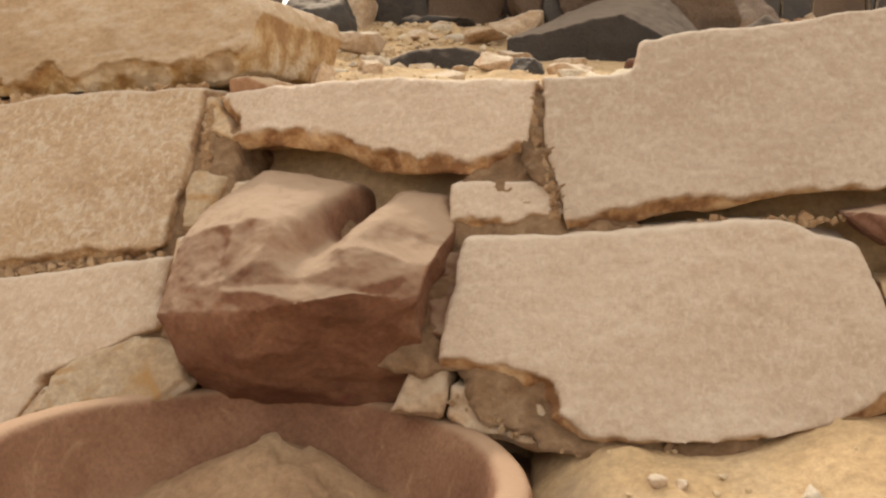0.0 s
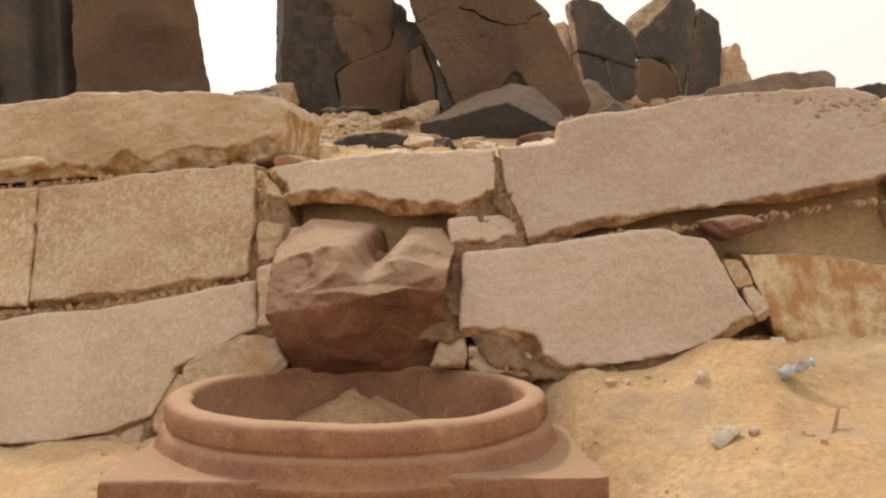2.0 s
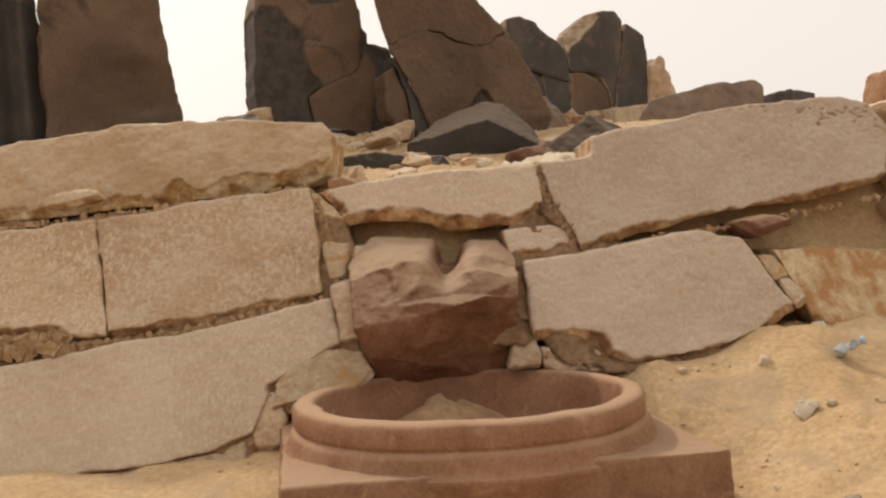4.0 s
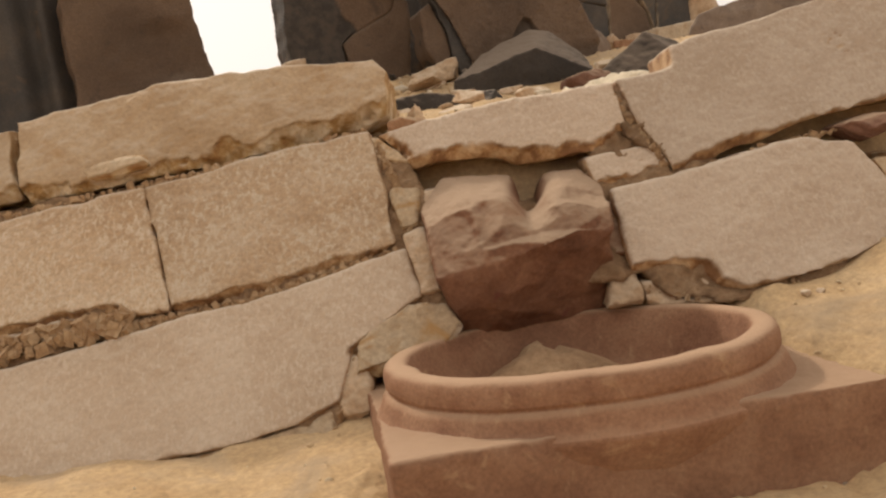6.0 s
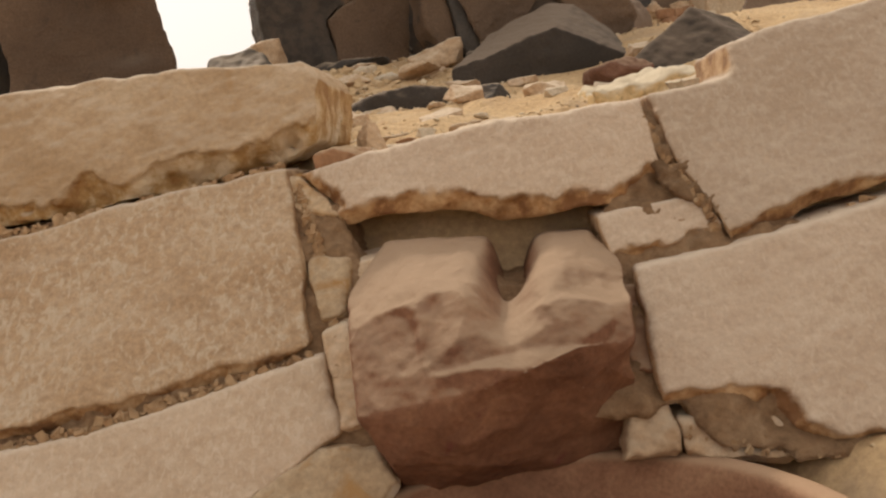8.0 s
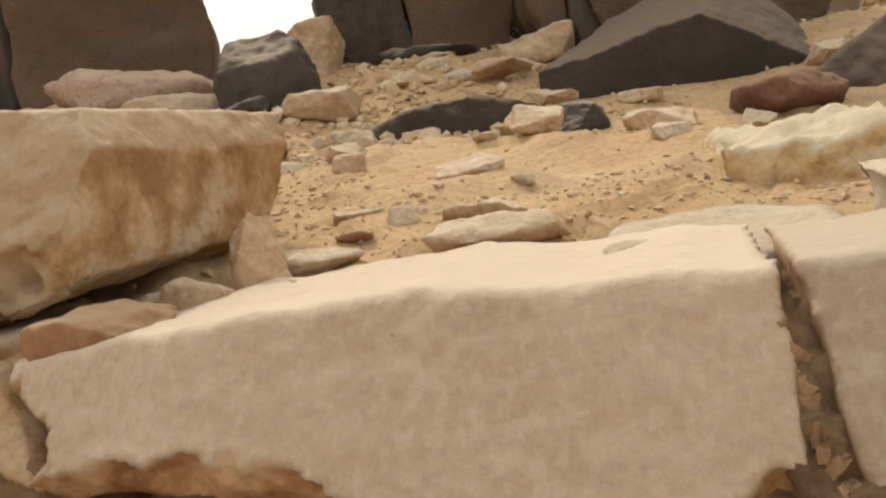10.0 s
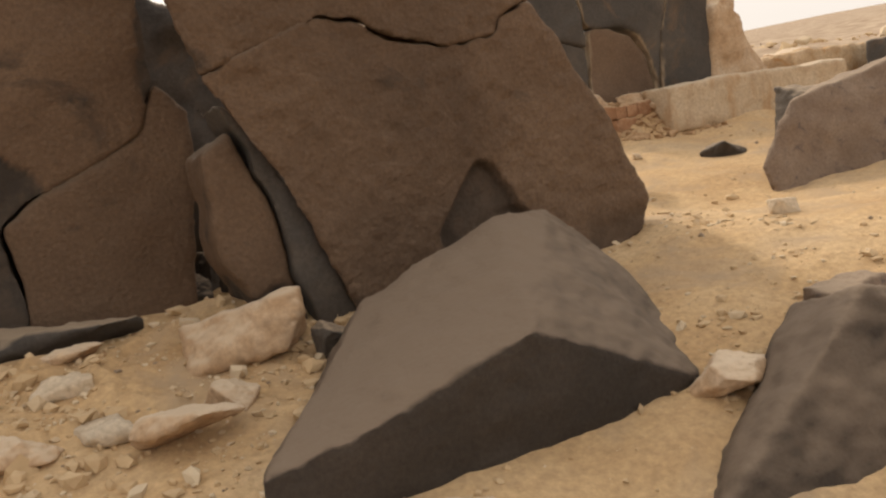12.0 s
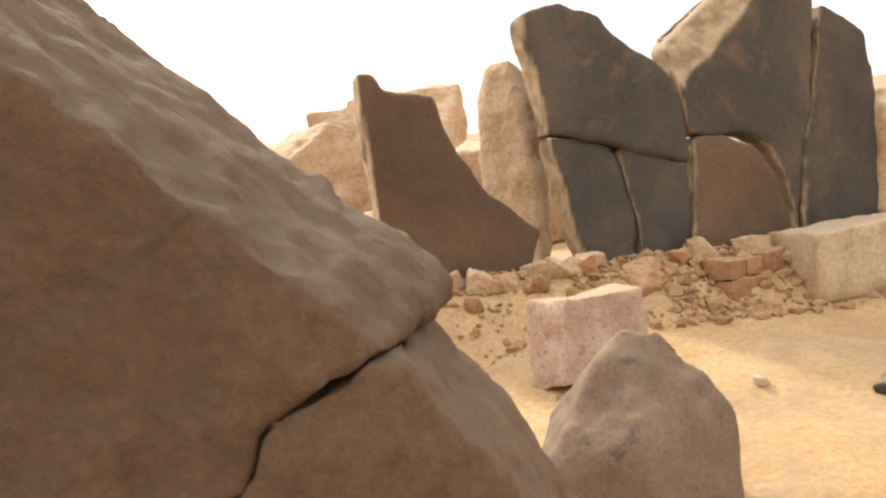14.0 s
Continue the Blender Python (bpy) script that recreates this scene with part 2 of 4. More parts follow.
GRANITE = stone_material("granite_grey", [(0.165, 0.122, 0.092), (0.22, 0.163, 0.125), (0.28, 0.215, 0.165)], 3, 80, spots=(0.12, 0.095, 0.085), spot_scale=14, spot_cut=0.57, bump=0.4, dust=(0.33, 0.255, 0.185))
BRICKRED = stone_material("red_block", [(0.26, 0.13, 0.07), (0.35, 0.19, 0.105), (0.42, 0.26, 0.16)], 6, 50, bump=0.6, dust=(0.5, 0.37, 0.23))


# the desert beyond the ruin is stonier and greyer than the drifted sand
_n, _l = SAND.node_tree.nodes, SAND.node_tree.links
_tc, _len, _mr, _mx, _nz = _n.new("ShaderNodeTexCoord"), _n.new("ShaderNodeVectorMath"), _n.new("ShaderNodeMapRange"), _n.new("ShaderNodeMix"), _n.new("ShaderNodeTexNoise")
_len.operation, _mx.data_type = "LENGTH", "RGBA"
_l.new(_tc.outputs["Object"], _len.inputs[0])
_l.new(_len.outputs["Value"], _mr.inputs[0])
_mr.inputs[1].default_value, _mr.inputs[2].default_value = 11.0, 22.0
_l.new(_mr.outputs[0], _mx.inputs[0])
_b = _n["Principled BSDF"]
_nz.inputs["Scale"].default_value, _nz.inputs["Detail"].default_value = 0.5, 8.0
_cr = _n.new("ShaderNodeValToRGB")
_cr.color_ramp.elements[0].position, _cr.color_ramp.elements[0].color = 0.35, (0.30, 0.215, 0.145, 1)
_cr.color_ramp.elements[1].position, _cr.color_ramp.elements[1].color = 0.65, (0.46, 0.355, 0.25, 1)
_l.new(_tc.outputs["Object"], _nz.inputs["Vector"])
_l.new(_nz.outputs["Fac"], _cr.inputs["Fac"])
_l.new(_b.inputs["Base Color"].links[0].from_socket, _mx.inputs[6])
_l.new(_cr.outputs["Color"], _mx.inputs[7])
_l.new(_mx.outputs[2], _b.inputs["Base Color"])

# stones of many tones, one per piece
RUBBLE = stone_material("rubble", [(0.5, 0.4, 0.28), (0.55, 0.45, 0.32)], 6, 50, bump=0.5)
_n, _l = RUBBLE.node_tree.nodes, RUBBLE.node_tree.links
_geo, _rr, _mx = _n.new("ShaderNodeNewGeometry"), _n.new("ShaderNodeValToRGB"), _n.new("ShaderNodeMix")
for _k, (_p, _c) in enumerate([(0.0, (0.56, 0.43, 0.28)), (0.12, (0.66, 0.54, 0.38)), (0.32, (0.58, 0.42, 0.245)), (0.80, (0.54, 0.375, 0.205)), (0.985, (0.22, 0.16, 0.12))]):
    _e = _rr.color_ramp.elements[_k] if _k < 2 else _rr.color_ramp.elements.new(_p)
    _e.position, _e.color = _p, (*_c, 1)
_rr.color_ramp.interpolation = "CONSTANT"
_l.new(_geo.outputs["Random Per Island"], _rr.inputs["Fac"])
_mx.data_type, _mx.blend_type = "RGBA", "MIX"
_mx.inputs[0].default_value = 0.75
_b = _n["Principled BSDF"]
_l.new(_b.inputs["Base Color"].links[0].from_socket, _mx.inputs[6])
_l.new(_rr.outputs["Color"], _mx.inputs[7])
_l.new(_mx.outputs[2], _b.inputs["Base Color"])

CRUMBS = stone_material("crumbs", [(0.27, 0.155, 0.08), (0.40, 0.26, 0.145), (0.52, 0.38, 0.24)], 14, 60, bump=0.5)


def plain(name, color, rough, transmission=0.0):
    m = bpy.data.materials.new(name)
    m.use_nodes = True
    b = m.node_tree.nodes["Principled BSDF"]
    b.inputs["Base Color"].default_value, b.inputs["Roughness"].default_value = (*color, 1), rough
    b.inputs["Transmission Weight"].default_value = transmission
    return m


PLASTIC = plain("clear_plastic", (0.46, 0.49, 0.51), 0.3, 0.3)
CAP = plain("blue_cap", (0.35, 0.5, 0.62), 0.4)


# ---- mesh tools ----
def mesh_from(name, verts, faces, smooth=True):
    me = bpy.data.meshes.new(name)
    me.from_pydata([tuple(v) for v in verts], [], [tuple(f) for f in faces])
    me.update()
    if smooth:
        me.polygons.foreach_set("use_smooth", np.ones(len(me.polygons), bool))
    return me


def normals_of(me):
    n = np.empty(len(me.vertices) * 3)
    me.vertex_normals.foreach_get("vector", n)
    return n.reshape(-1, 3)


def coords(me):
    c = np.empty(len(me.vertices) * 3)
    me.vertices.foreach_get("co", c)
    return c.reshape(-1, 3)


def remeshed(bm, voxel, name, cut=None):
    """A closed bmesh made into an even, dense skin."""
    me = bpy.data.meshes.new(name)
    bm.to_mesh(me)
    bm.free()
    tmp = bpy.data.objects.new("tmp", me)
    scene.collection.objects.link(tmp)
    if cut:
        b = tmp.modifiers.new("b", "BOOLEAN")
        b.operation, b.object = "DIFFERENCE", cut
    r = tmp.modifiers.new("r", "REMESH")
    r.mode, r.voxel_size = "VOXEL", voxel
    out = bpy.data.meshes.new_from_object(tmp.evaluated_get(bpy.context.evaluated_depsgraph_get()))
    bpy.data.objects.remove(tmp)
    bpy.data.meshes.remove(me)
    out.name = name
    return out


def weather(me, rounds=2, big=(3.0, 0.012), small=(14.0, 0.004), seed=0, shape=None):
    """Round the edges, then push the skin in and out by noise. shape(coords, normals) may bend it further."""
    co = coords(me)
    e = np.empty(len(me.edges) * 2, np.int64)
    me.edges.foreach_get("vertices", e)
    e = e.reshape(-1, 2)
    deg = np.bincount(e.ravel(), minlength=len(co))[:, None]
    for _ in range(rounds):
        acc = np.stack([np.bincount(e[:, 0], co[e[:, 1], k], len(co)) + np.bincount(e[:, 1], co[e[:, 0], k], len(co)) for k in range(3)], 1)
        co = co * 0.4 + 0.6 * acc / np.maximum(deg, 1)
    me.vertices.foreach_set("co", co.ravel())
    me.update()
    n = normals_of(me)
    d = big[1] * fbm(co, big[0], 3, seed) + small[1] * fbm(co, small[0], 3, seed + 5)
    co = co + n * d[:, None]
    if shape:
        co = shape(co, n)
    me.vertices.foreach_set("co", co.ravel())
    me.polygons.foreach_set("use_smooth", np.ones(len(me.polygons), bool))
    me.update()
    return me


def jagged(poly, gap, amount, seed):
    """The outline with points every gap metres, shaken by noise."""
    out = []
    n = len(poly)
    for i in range(n):
        a, b = np.array(poly[i], float), np.array(poly[(i + 1) % n], float)
        k = max(1, int(np.linalg.norm(b - a) / gap))
        t = np.array([b[1] - a[1], a[0] - b[0]]) / (np.linalg.norm(b - a) + 1e-9)
        for j in range(k):
            p = a + (b - a) * j / k
            w = vnoise([[p[0], p[1], seed]], 1 / gap * 0.7, seed)[0] * amount * (1 if j else 0.4)
            out.append(p + t * w)
    return out


def prism(poly, front, back, taper=0.0):
    """A closed bmesh: outline placed by front(u, v), and again by back(u, v)."""
    bm = bmesh.new()
    c = np.mean(poly, 0)
    A = [bm.verts.new(front(*p)) for p in poly]
    B = [bm.verts.new(back(*(p + (c - p) * taper))) for p in poly]
    bm.faces.new(A)
    bm.faces.new(B[::-1])
    n = len(poly)
    for i in range(n):
        bm.faces.new((A[i], B[i], B[(i + 1) % n], A[(i + 1) % n]))
    bmesh.ops.triangulate(bm, faces=[f for f in bm.faces if len(f.verts) > 4])
    bmesh.ops.recalc_face_normals(bm, faces=bm.faces)
    return bm


# the ruin behind the wall is laid out on its own axes, a little askew to the wall's
YARD = Matrix.LocRotScale((0.116, 0.119, 0.023), Euler((radians(0.23), radians(-2.18), radians(-1.28))), (1.0166,) * 3)
axes = [Matrix.Identity(4)]


def put(name, me, mat, parent=None, label="", category="", group="", kind=""):
    ob = new(name, me)
    me.materials.clear()
    me.materials.append(mat)
    ob.parent = parent
    ob.matrix_basis = axes[-1]
    return tagged(ob, label, category, group, kind)


def empty(name, at=(0, 0, 0), **tags):
    ob = new(name)
    ob.empty_display_size = 0.1
    ob.matrix_basis = axes[-1] @ Matrix.Translation(at)
    return tagged(ob, **tags)


def under(child, parent):
    child.parent = parent
    child.matrix_parent_inverse = parent.matrix_basis.inverted()
    return child


# ---- ground: one sheet, stepping up behind the wall ----
def plane_z(x, y):
    return (y - 1.749 + 0.293 * x) / 0.727


def yard_z(x, y):
    """Height of the ground behind the wall, in the yard's own axes."""
    z = np.interp(y, [2.5, 3.05, 3.45, 4.0, 5.0, 5.6, 6.3, 7.5, 8.2, 9.3, 12, 30, 100, 400], [1.33, 1.36, 1.46, 1.55, 1.68, 1.90, 2.08, 2.13, 2.19, 2.35, 2.40, 2.5, 5.5, 26])
    z = z + 0.27 * step01(-0.42, -0.02, y - 9.72) * step01(1.2, 1.8, x) * (1 - step01(4.9, 5.6, x))
    z = z + 0.25 * step01(1.0, 3.0, x) * step01(2.2, 4.5, y) * (1 - step01(4.5, 6.5, y))
    z = z - 0.16 * np.exp(-((x - 3.4) / 1.0) ** 2 - ((y - 6.9) / 0.7) ** 2) + 0.06 * np.exp(-((x - 0.65) / 0.4) ** 2 - ((y - 5.1) / 0.22) ** 2)
    r = np.hypot(x, y)
    return np.maximum(z, np.where(r > 40, 2.6 + (r - 40) * 0.075 * step01(-30, 60, x + 0.2 * y), 0))


def ground_z(x, y):
    x, y = np.asarray(x, float), np.asarray(y, float)
    zf = 0.30 + 0.30 * step01(0.15, 1.1, x) + 0.30 * step01(1.2, 2.6, x) + 0.10 * np.clip(y - 1.8, -2.5, 1)
    zf = zf + 0.125 * step01(0.10, 0.5, x) * (1 - step01(1.4, 2.0, x)) * step01(-0.45, 0.05, y - 2.2 + 0.293 * x)
    zf = zf + 0.09 * np.exp(-((x - 0.45) / 0.2) ** 2) * step01(-0.7, -0.1, y - 2.2 + 0.293 * x)
    back, m = YARD.inverted(), YARD
    xo, yo = (back[k][0] * x + back[k][1] * y + back[k][2] * 2.2 + back[k][3] for k in (0, 1))
    zb = m[2][0] * xo + m[2][1] * yo + m[2][2] * yard_z(xo, yo) + m[2][3]
    z = np.maximum(zf, np.minimum(plane_z(x, y) - 0.40, zb))
    c, sn = math.cos(radians(8)), math.sin(radians(8))
    bx, by = (x + 0.36) * c - (y - 1.97) * sn, (x + 0.36) * sn + (y - 1.97) * c
    z = np.where((abs(bx) < 0.63) & (abs(by) < 0.60), np.minimum(z, 0.08), z)
    return z


def ground_detail(x, y):
    p = np.stack([x, y, 0 * x], -1).reshape(-1, 3)
    near = 1 - step01(25, 60, np.hypot(x, y).ravel())
    calm = 1 - 0.75 * step01(1.0, 1.8, p[:, 0]) * step01(5.2, 6.2, p[:, 1])         # smooth drifted sand in the yard
    calm = calm * (1 - 0.75 * step01(-0.5, -0.1, p[:, 0]) * step01(4.7, 5.0, p[:, 1]) * (1 - step01(5.5, 5.9, p[:, 1])))         # and round the fallen boulders
    lumps = fbm(p, 9.0, 3, 13)
    crust = step01(0.05, 0.35, fbm(p, 2.6, 2, 15)) * near * calm * 0.55
    d = 0.035 * fbm(p, 1.3, 3, 3) + 0.016 * fbm(p, 5.0, 3, 9) * near * calm + crust * (0.012 * np.abs(lumps) + 0.018 * step01(0.28, 0.36, lumps))
    ledge = fbm(p * np.array((0.55, 1.0, 1.0)), 3.1, 4, 33)
    d = d + 0.022 * near * calm * (step01(0.08, 0.24, ledge) - 0.6 * step01(0.24, 0.8, ledge)) * step01(2.9, 3.3, p[:, 1])
    d = d + 0.008 * near * calm * np.abs(fbm(p, 14.0, 3, 41)) * step01(-0.2, 0.3, fbm(p, 1.9, 2, 43)) * step01(4.4, 5.2, p[:, 1])
    d = d + np.where(near < 1, (1 - near) * 0.9 * fbm(p, 0.06, 4, 21), 0)
    return d.reshape(np.shape(x))


def make_ground():
    def axis(a, b, fine, out):
        v = list(np.arange(a, b, fine))
        s, hi = fine, b
        while hi < out:
            v.append(hi)
            s *= 1.12
            hi += s
        s, lo = fine, a
        while lo > -out:
            s *= 1.12
            lo -= s
            v.insert(0, lo)
        return np.array(v)
    xs, ys = axis(-2.6, 4.6, 0.019, 600), axis(0.2, 9.4, 0.019, 600)
    X, Y = np.meshgrid(xs, ys)
    Z = ground_z(X, Y) + ground_detail(X, Y)
    nx, ny = len(xs), len(ys)
    idx = np.arange(nx * ny).reshape(ny, nx)
    f = np.stack([idx[:-1, :-1], idx[:-1, 1:], idx[1:, 1:], idx[1:, :-1]], -1).reshape(-1, 4)
    me = bpy.data.meshes.new("ground")
    me.vertices.add(nx * ny)
    me.vertices.foreach_set("co", np.stack([X, Y, Z], -1).ravel())
    me.loops.add(len(f) * 4)
    me.loops.foreach_set("vertex_index", f.ravel())
    me.polygons.add(len(f))
    me.polygons.foreach_set("loop_start", np.arange(len(f)) * 4)
    me.polygons.foreach_set("use_smooth", np.ones(len(f), bool))
    me.update(calc_edges=True)
    put("ground", me, SAND, None, "yellow drifted desert sand strewn with stone chips", "ground", kind="structure")


make_ground()

# ---- the sloping casing wall ----
WO, WU, WV, WN = Vector((0, 2.294, 0.75)), Vector((0.9597, -0.2811, 0)), Vector((0.1609, 0.5492, 0.82)), Vector((-0.2306, -0.787, 0.5723))
WH = Vector((0.2811, 0.9597, 0))
wall = empty("wall_south", (0, 2.3, 0.5), label="battered wall of large dressed limestone casing blocks", category="wall", kind="structure")


def wall_at(u, v, out=0.0, deep=0.0):
    return WO + WU * u + WV * v + WN * out + WH * deep


def wall_uv(co):
    d = co - np.array(WO)
    return d @ np.array(WU), d @ np.array(WV), d @ np.array(WN)


def below_gap(poly, u, v):
    """How far (u, v) lies above the outline's lower edges."""
    best = np.full(len(u), 9.0)
    area = sum(poly[i][0] * poly[(i + 1) % len(poly)][1] - poly[(i + 1) % len(poly)][0] * poly[i][1] for i in range(len(poly)))
    for i in range(len(poly)):
        a, b = poly[i], poly[(i + 1) % len(poly)]
        dx, dy = b[0] - a[0], b[1] - a[1]
        if (dx if area > 0 else -dx) < 0.6 * abs(dy):
            continue
        t = np.clip(((u - a[0]) * dx + (v - a[1]) * dy) / (dx * dx + dy * dy), 0, 1)
        best = np.minimum(best, np.hypot(u - a[0] - t * dx, v - a[1] - t * dy))
    return best


def wall_block(poly, out=0.0, deep=0.45, seed=1, voxel=0.010, jag=0.010, mat=None, name="limestone_block", label="", big=(2.5, 0.007), small=(26.0, 0.0022), parent=wall, chip=0.045, grow=0.010, tilt=0.0, pits=False):
    """A dressed casing stone: flat worked face, broken lower edge, rough sides."""
    o = jagged(poly, 0.045, jag, seed)
    c = np.mean(o, 0)
    o = [p + (p - c) / (np.linalg.norm(p - c) + 1e-6) * grow for p in o]
    bm = prism(o, lambda u, v: wall_at(u, v, out + tilt * (v - c[1])), lambda u, v: wall_at(u, v, out, deep))
    flag = []

    def shape(co, n):
        u, v, w = wall_uv(co)
        d = below_gap(o, u, v)
        p = np.stack([u, v, 0 * u], 1)
        width = chip * (0.95 + 0.55 * fbm(p, 3.5, 2, seed + 50) + 0.25 * fbm(p, 17, 3, seed + 60))
        hit = np.clip((width - d) / 0.012, 0, 1) * (w > out - 0.10)
        push = np.clip(width - d, 0, 0.2) * (w > out - 0.10) * (1.0 + 0.25 * fbm(p, 12, 2, seed + 70))
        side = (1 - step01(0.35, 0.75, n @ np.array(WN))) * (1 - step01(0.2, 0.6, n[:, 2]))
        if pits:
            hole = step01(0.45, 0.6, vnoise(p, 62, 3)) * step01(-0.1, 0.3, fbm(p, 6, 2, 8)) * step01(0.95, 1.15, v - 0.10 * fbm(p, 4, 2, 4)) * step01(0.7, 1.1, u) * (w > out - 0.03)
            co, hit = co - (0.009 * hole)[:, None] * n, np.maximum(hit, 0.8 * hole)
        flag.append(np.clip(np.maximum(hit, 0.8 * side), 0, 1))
        lip = 0.012 * np.clip((width - d) / 0.01, 0, 1) * (w > out - 0.10)
        return co + push[:, None] * (np.array(WH) * 1.0 - np.array(WV) * 0.10) + lip[:, None] * np.array(WH)

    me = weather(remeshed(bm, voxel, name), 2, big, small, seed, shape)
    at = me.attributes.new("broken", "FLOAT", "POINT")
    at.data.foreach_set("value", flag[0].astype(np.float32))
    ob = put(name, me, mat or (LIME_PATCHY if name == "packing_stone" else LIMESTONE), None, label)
    return under(ob, parent) if parent else ob


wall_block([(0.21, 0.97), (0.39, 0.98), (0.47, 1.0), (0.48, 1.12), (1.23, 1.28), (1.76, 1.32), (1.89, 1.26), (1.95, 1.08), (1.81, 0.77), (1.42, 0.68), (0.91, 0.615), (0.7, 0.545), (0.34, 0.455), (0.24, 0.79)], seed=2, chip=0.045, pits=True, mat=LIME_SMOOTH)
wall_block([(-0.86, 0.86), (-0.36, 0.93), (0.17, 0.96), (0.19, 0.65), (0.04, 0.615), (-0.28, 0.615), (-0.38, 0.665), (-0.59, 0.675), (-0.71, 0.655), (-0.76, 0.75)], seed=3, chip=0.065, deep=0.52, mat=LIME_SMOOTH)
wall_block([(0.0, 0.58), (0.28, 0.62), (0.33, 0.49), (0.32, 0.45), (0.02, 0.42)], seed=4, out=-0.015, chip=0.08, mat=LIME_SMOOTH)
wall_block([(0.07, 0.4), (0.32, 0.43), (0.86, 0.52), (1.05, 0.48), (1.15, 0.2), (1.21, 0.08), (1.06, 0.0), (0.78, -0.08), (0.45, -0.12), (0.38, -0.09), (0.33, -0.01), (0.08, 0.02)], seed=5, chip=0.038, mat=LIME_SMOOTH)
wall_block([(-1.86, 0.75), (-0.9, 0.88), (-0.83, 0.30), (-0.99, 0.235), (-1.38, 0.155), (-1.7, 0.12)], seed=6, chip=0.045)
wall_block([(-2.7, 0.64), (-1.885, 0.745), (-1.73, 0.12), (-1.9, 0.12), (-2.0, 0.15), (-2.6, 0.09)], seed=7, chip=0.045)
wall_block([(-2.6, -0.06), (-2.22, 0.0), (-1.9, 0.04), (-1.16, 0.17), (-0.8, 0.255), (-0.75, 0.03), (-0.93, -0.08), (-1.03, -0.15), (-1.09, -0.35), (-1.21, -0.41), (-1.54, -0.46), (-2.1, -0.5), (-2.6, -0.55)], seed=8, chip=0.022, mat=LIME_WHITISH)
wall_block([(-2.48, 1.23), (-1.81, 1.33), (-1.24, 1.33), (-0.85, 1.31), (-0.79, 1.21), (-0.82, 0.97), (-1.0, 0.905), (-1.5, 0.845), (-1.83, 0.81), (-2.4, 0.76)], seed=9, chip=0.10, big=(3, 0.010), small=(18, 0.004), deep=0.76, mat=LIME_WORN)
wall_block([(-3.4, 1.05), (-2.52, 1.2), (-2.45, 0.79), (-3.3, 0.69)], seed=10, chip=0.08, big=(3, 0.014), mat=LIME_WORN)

# packing stones in the joints
FILL = dict(name="packing_stone", jag=0.008, voxel=0.009, chip=0.03, big=(5, 0.010), small=(24, 0.004), deep=0.25)
wall_block([(-0.92, 0.87), (-0.86, 0.86), (-0.77, 0.76), (-0.74, 0.69), (-0.87, 0.73)], seed=60, out=-0.02, **FILL)
wall_block([(-0.82, 0.55), (-0.72, 0.54), (-0.73, 0.38), (-0.79, 0.36)], seed=61, out=-0.01, **FILL)
wall_block([(-0.73, 0.54), (-0.64, 0.55), (-0.66, 0.40), (-0.72, 0.43)], seed=62, out=-0.03, mat=LIME_ROUGH, **FILL)
wall_block([(-0.79, 0.33), (-0.71, 0.34), (-0.67, 0.04), (-0.74, 0.03)], seed=63, out=-0.01, mat=LIME_ROUGH, **FILL)
wall_block([(-0.99, -0.12), (-0.80, 0.0), (-0.66, -0.01), (-0.62, -0.12), (-0.70, -0.2), (-1.0, -0.28)], seed=64, out=0.0, **FILL)
wall_block([(0.0, 0.37), (0.06, 0.37), (0.07, 0.11), (0.01, 0.10)], seed=65, out=-0.04, mat=QUARTZITE, **FILL)
wall_block([(0.02, 0.09), (0.07, 0.09), (0.08, -0.10), (-0.05, -0.10)], seed=66, out=-0.05, mat=LIME_ROUGH, **FILL)
wall_block([(0.10, 0.0), (0.32, -0.02), (0.39, -0.11), (0.33, -0.15), (0.11, -0.11)], seed=67, out=-0.06, mat=LIME_ROUGH, **FILL)
wall_block([(-2.12, 0.86), (-1.89, 0.885), (-1.85, 0.83), (-2.08, 0.79)], seed=68, out=0.05, **FILL)
wall_block([(-2.25, 0.14), (-2.09, 0.15), (-2.07, 0.06), (-2.26, 0.05)], seed=69, out=-0.01, mat=LIME_ROUGH, **FILL)
wall_block([(-2.06, 0.15), (-1.93, 0.14), (-1.95, 0.07), (-2.05, 0.06)], seed=70, out=-0.01, mat=LIME_ROUGH, **FILL)
wall_block([(-2.48, 0.11), (-2.29, 0.13), (-2.29, 0.04), (-2.46, 0.01)], seed=71, out=-0.02, mat=LIME_ROUGH, **FILL)
wall_block([(1.03, 0.54), (1.22, 0.57), (1.30, 0.52), (1.14, 0.46)], seed=72, out=0.03, mat=REDDARK, **FILL)
wall_block([(1.11, 0.37), (1.18, 0.36), (1.21, 0.26), (1.15, 0.24)], seed=73, out=0.0, **FILL)
wall_block([(1.17, 0.24), (1.22, 0.24), (1.25, 0.12), (1.21, 0.10)], seed=74, out=0.0, mat=LIME_ROUGH, **FILL)
wall_block([(-1.62, -0.47), (-1.35, -0.45), (-1.12, -0.37), (-1.10, -0.52), (-1.6, -0.6)], seed=76, out=-0.02, **FILL)
wall_block([(-1.09, -0.28), (-1.03, -0.17), (-0.97, -0.19), (-0.98, -0.40), (-1.06, -0.42)], seed=77, out=-0.02, mat=LIME_ROUGH, **FILL)
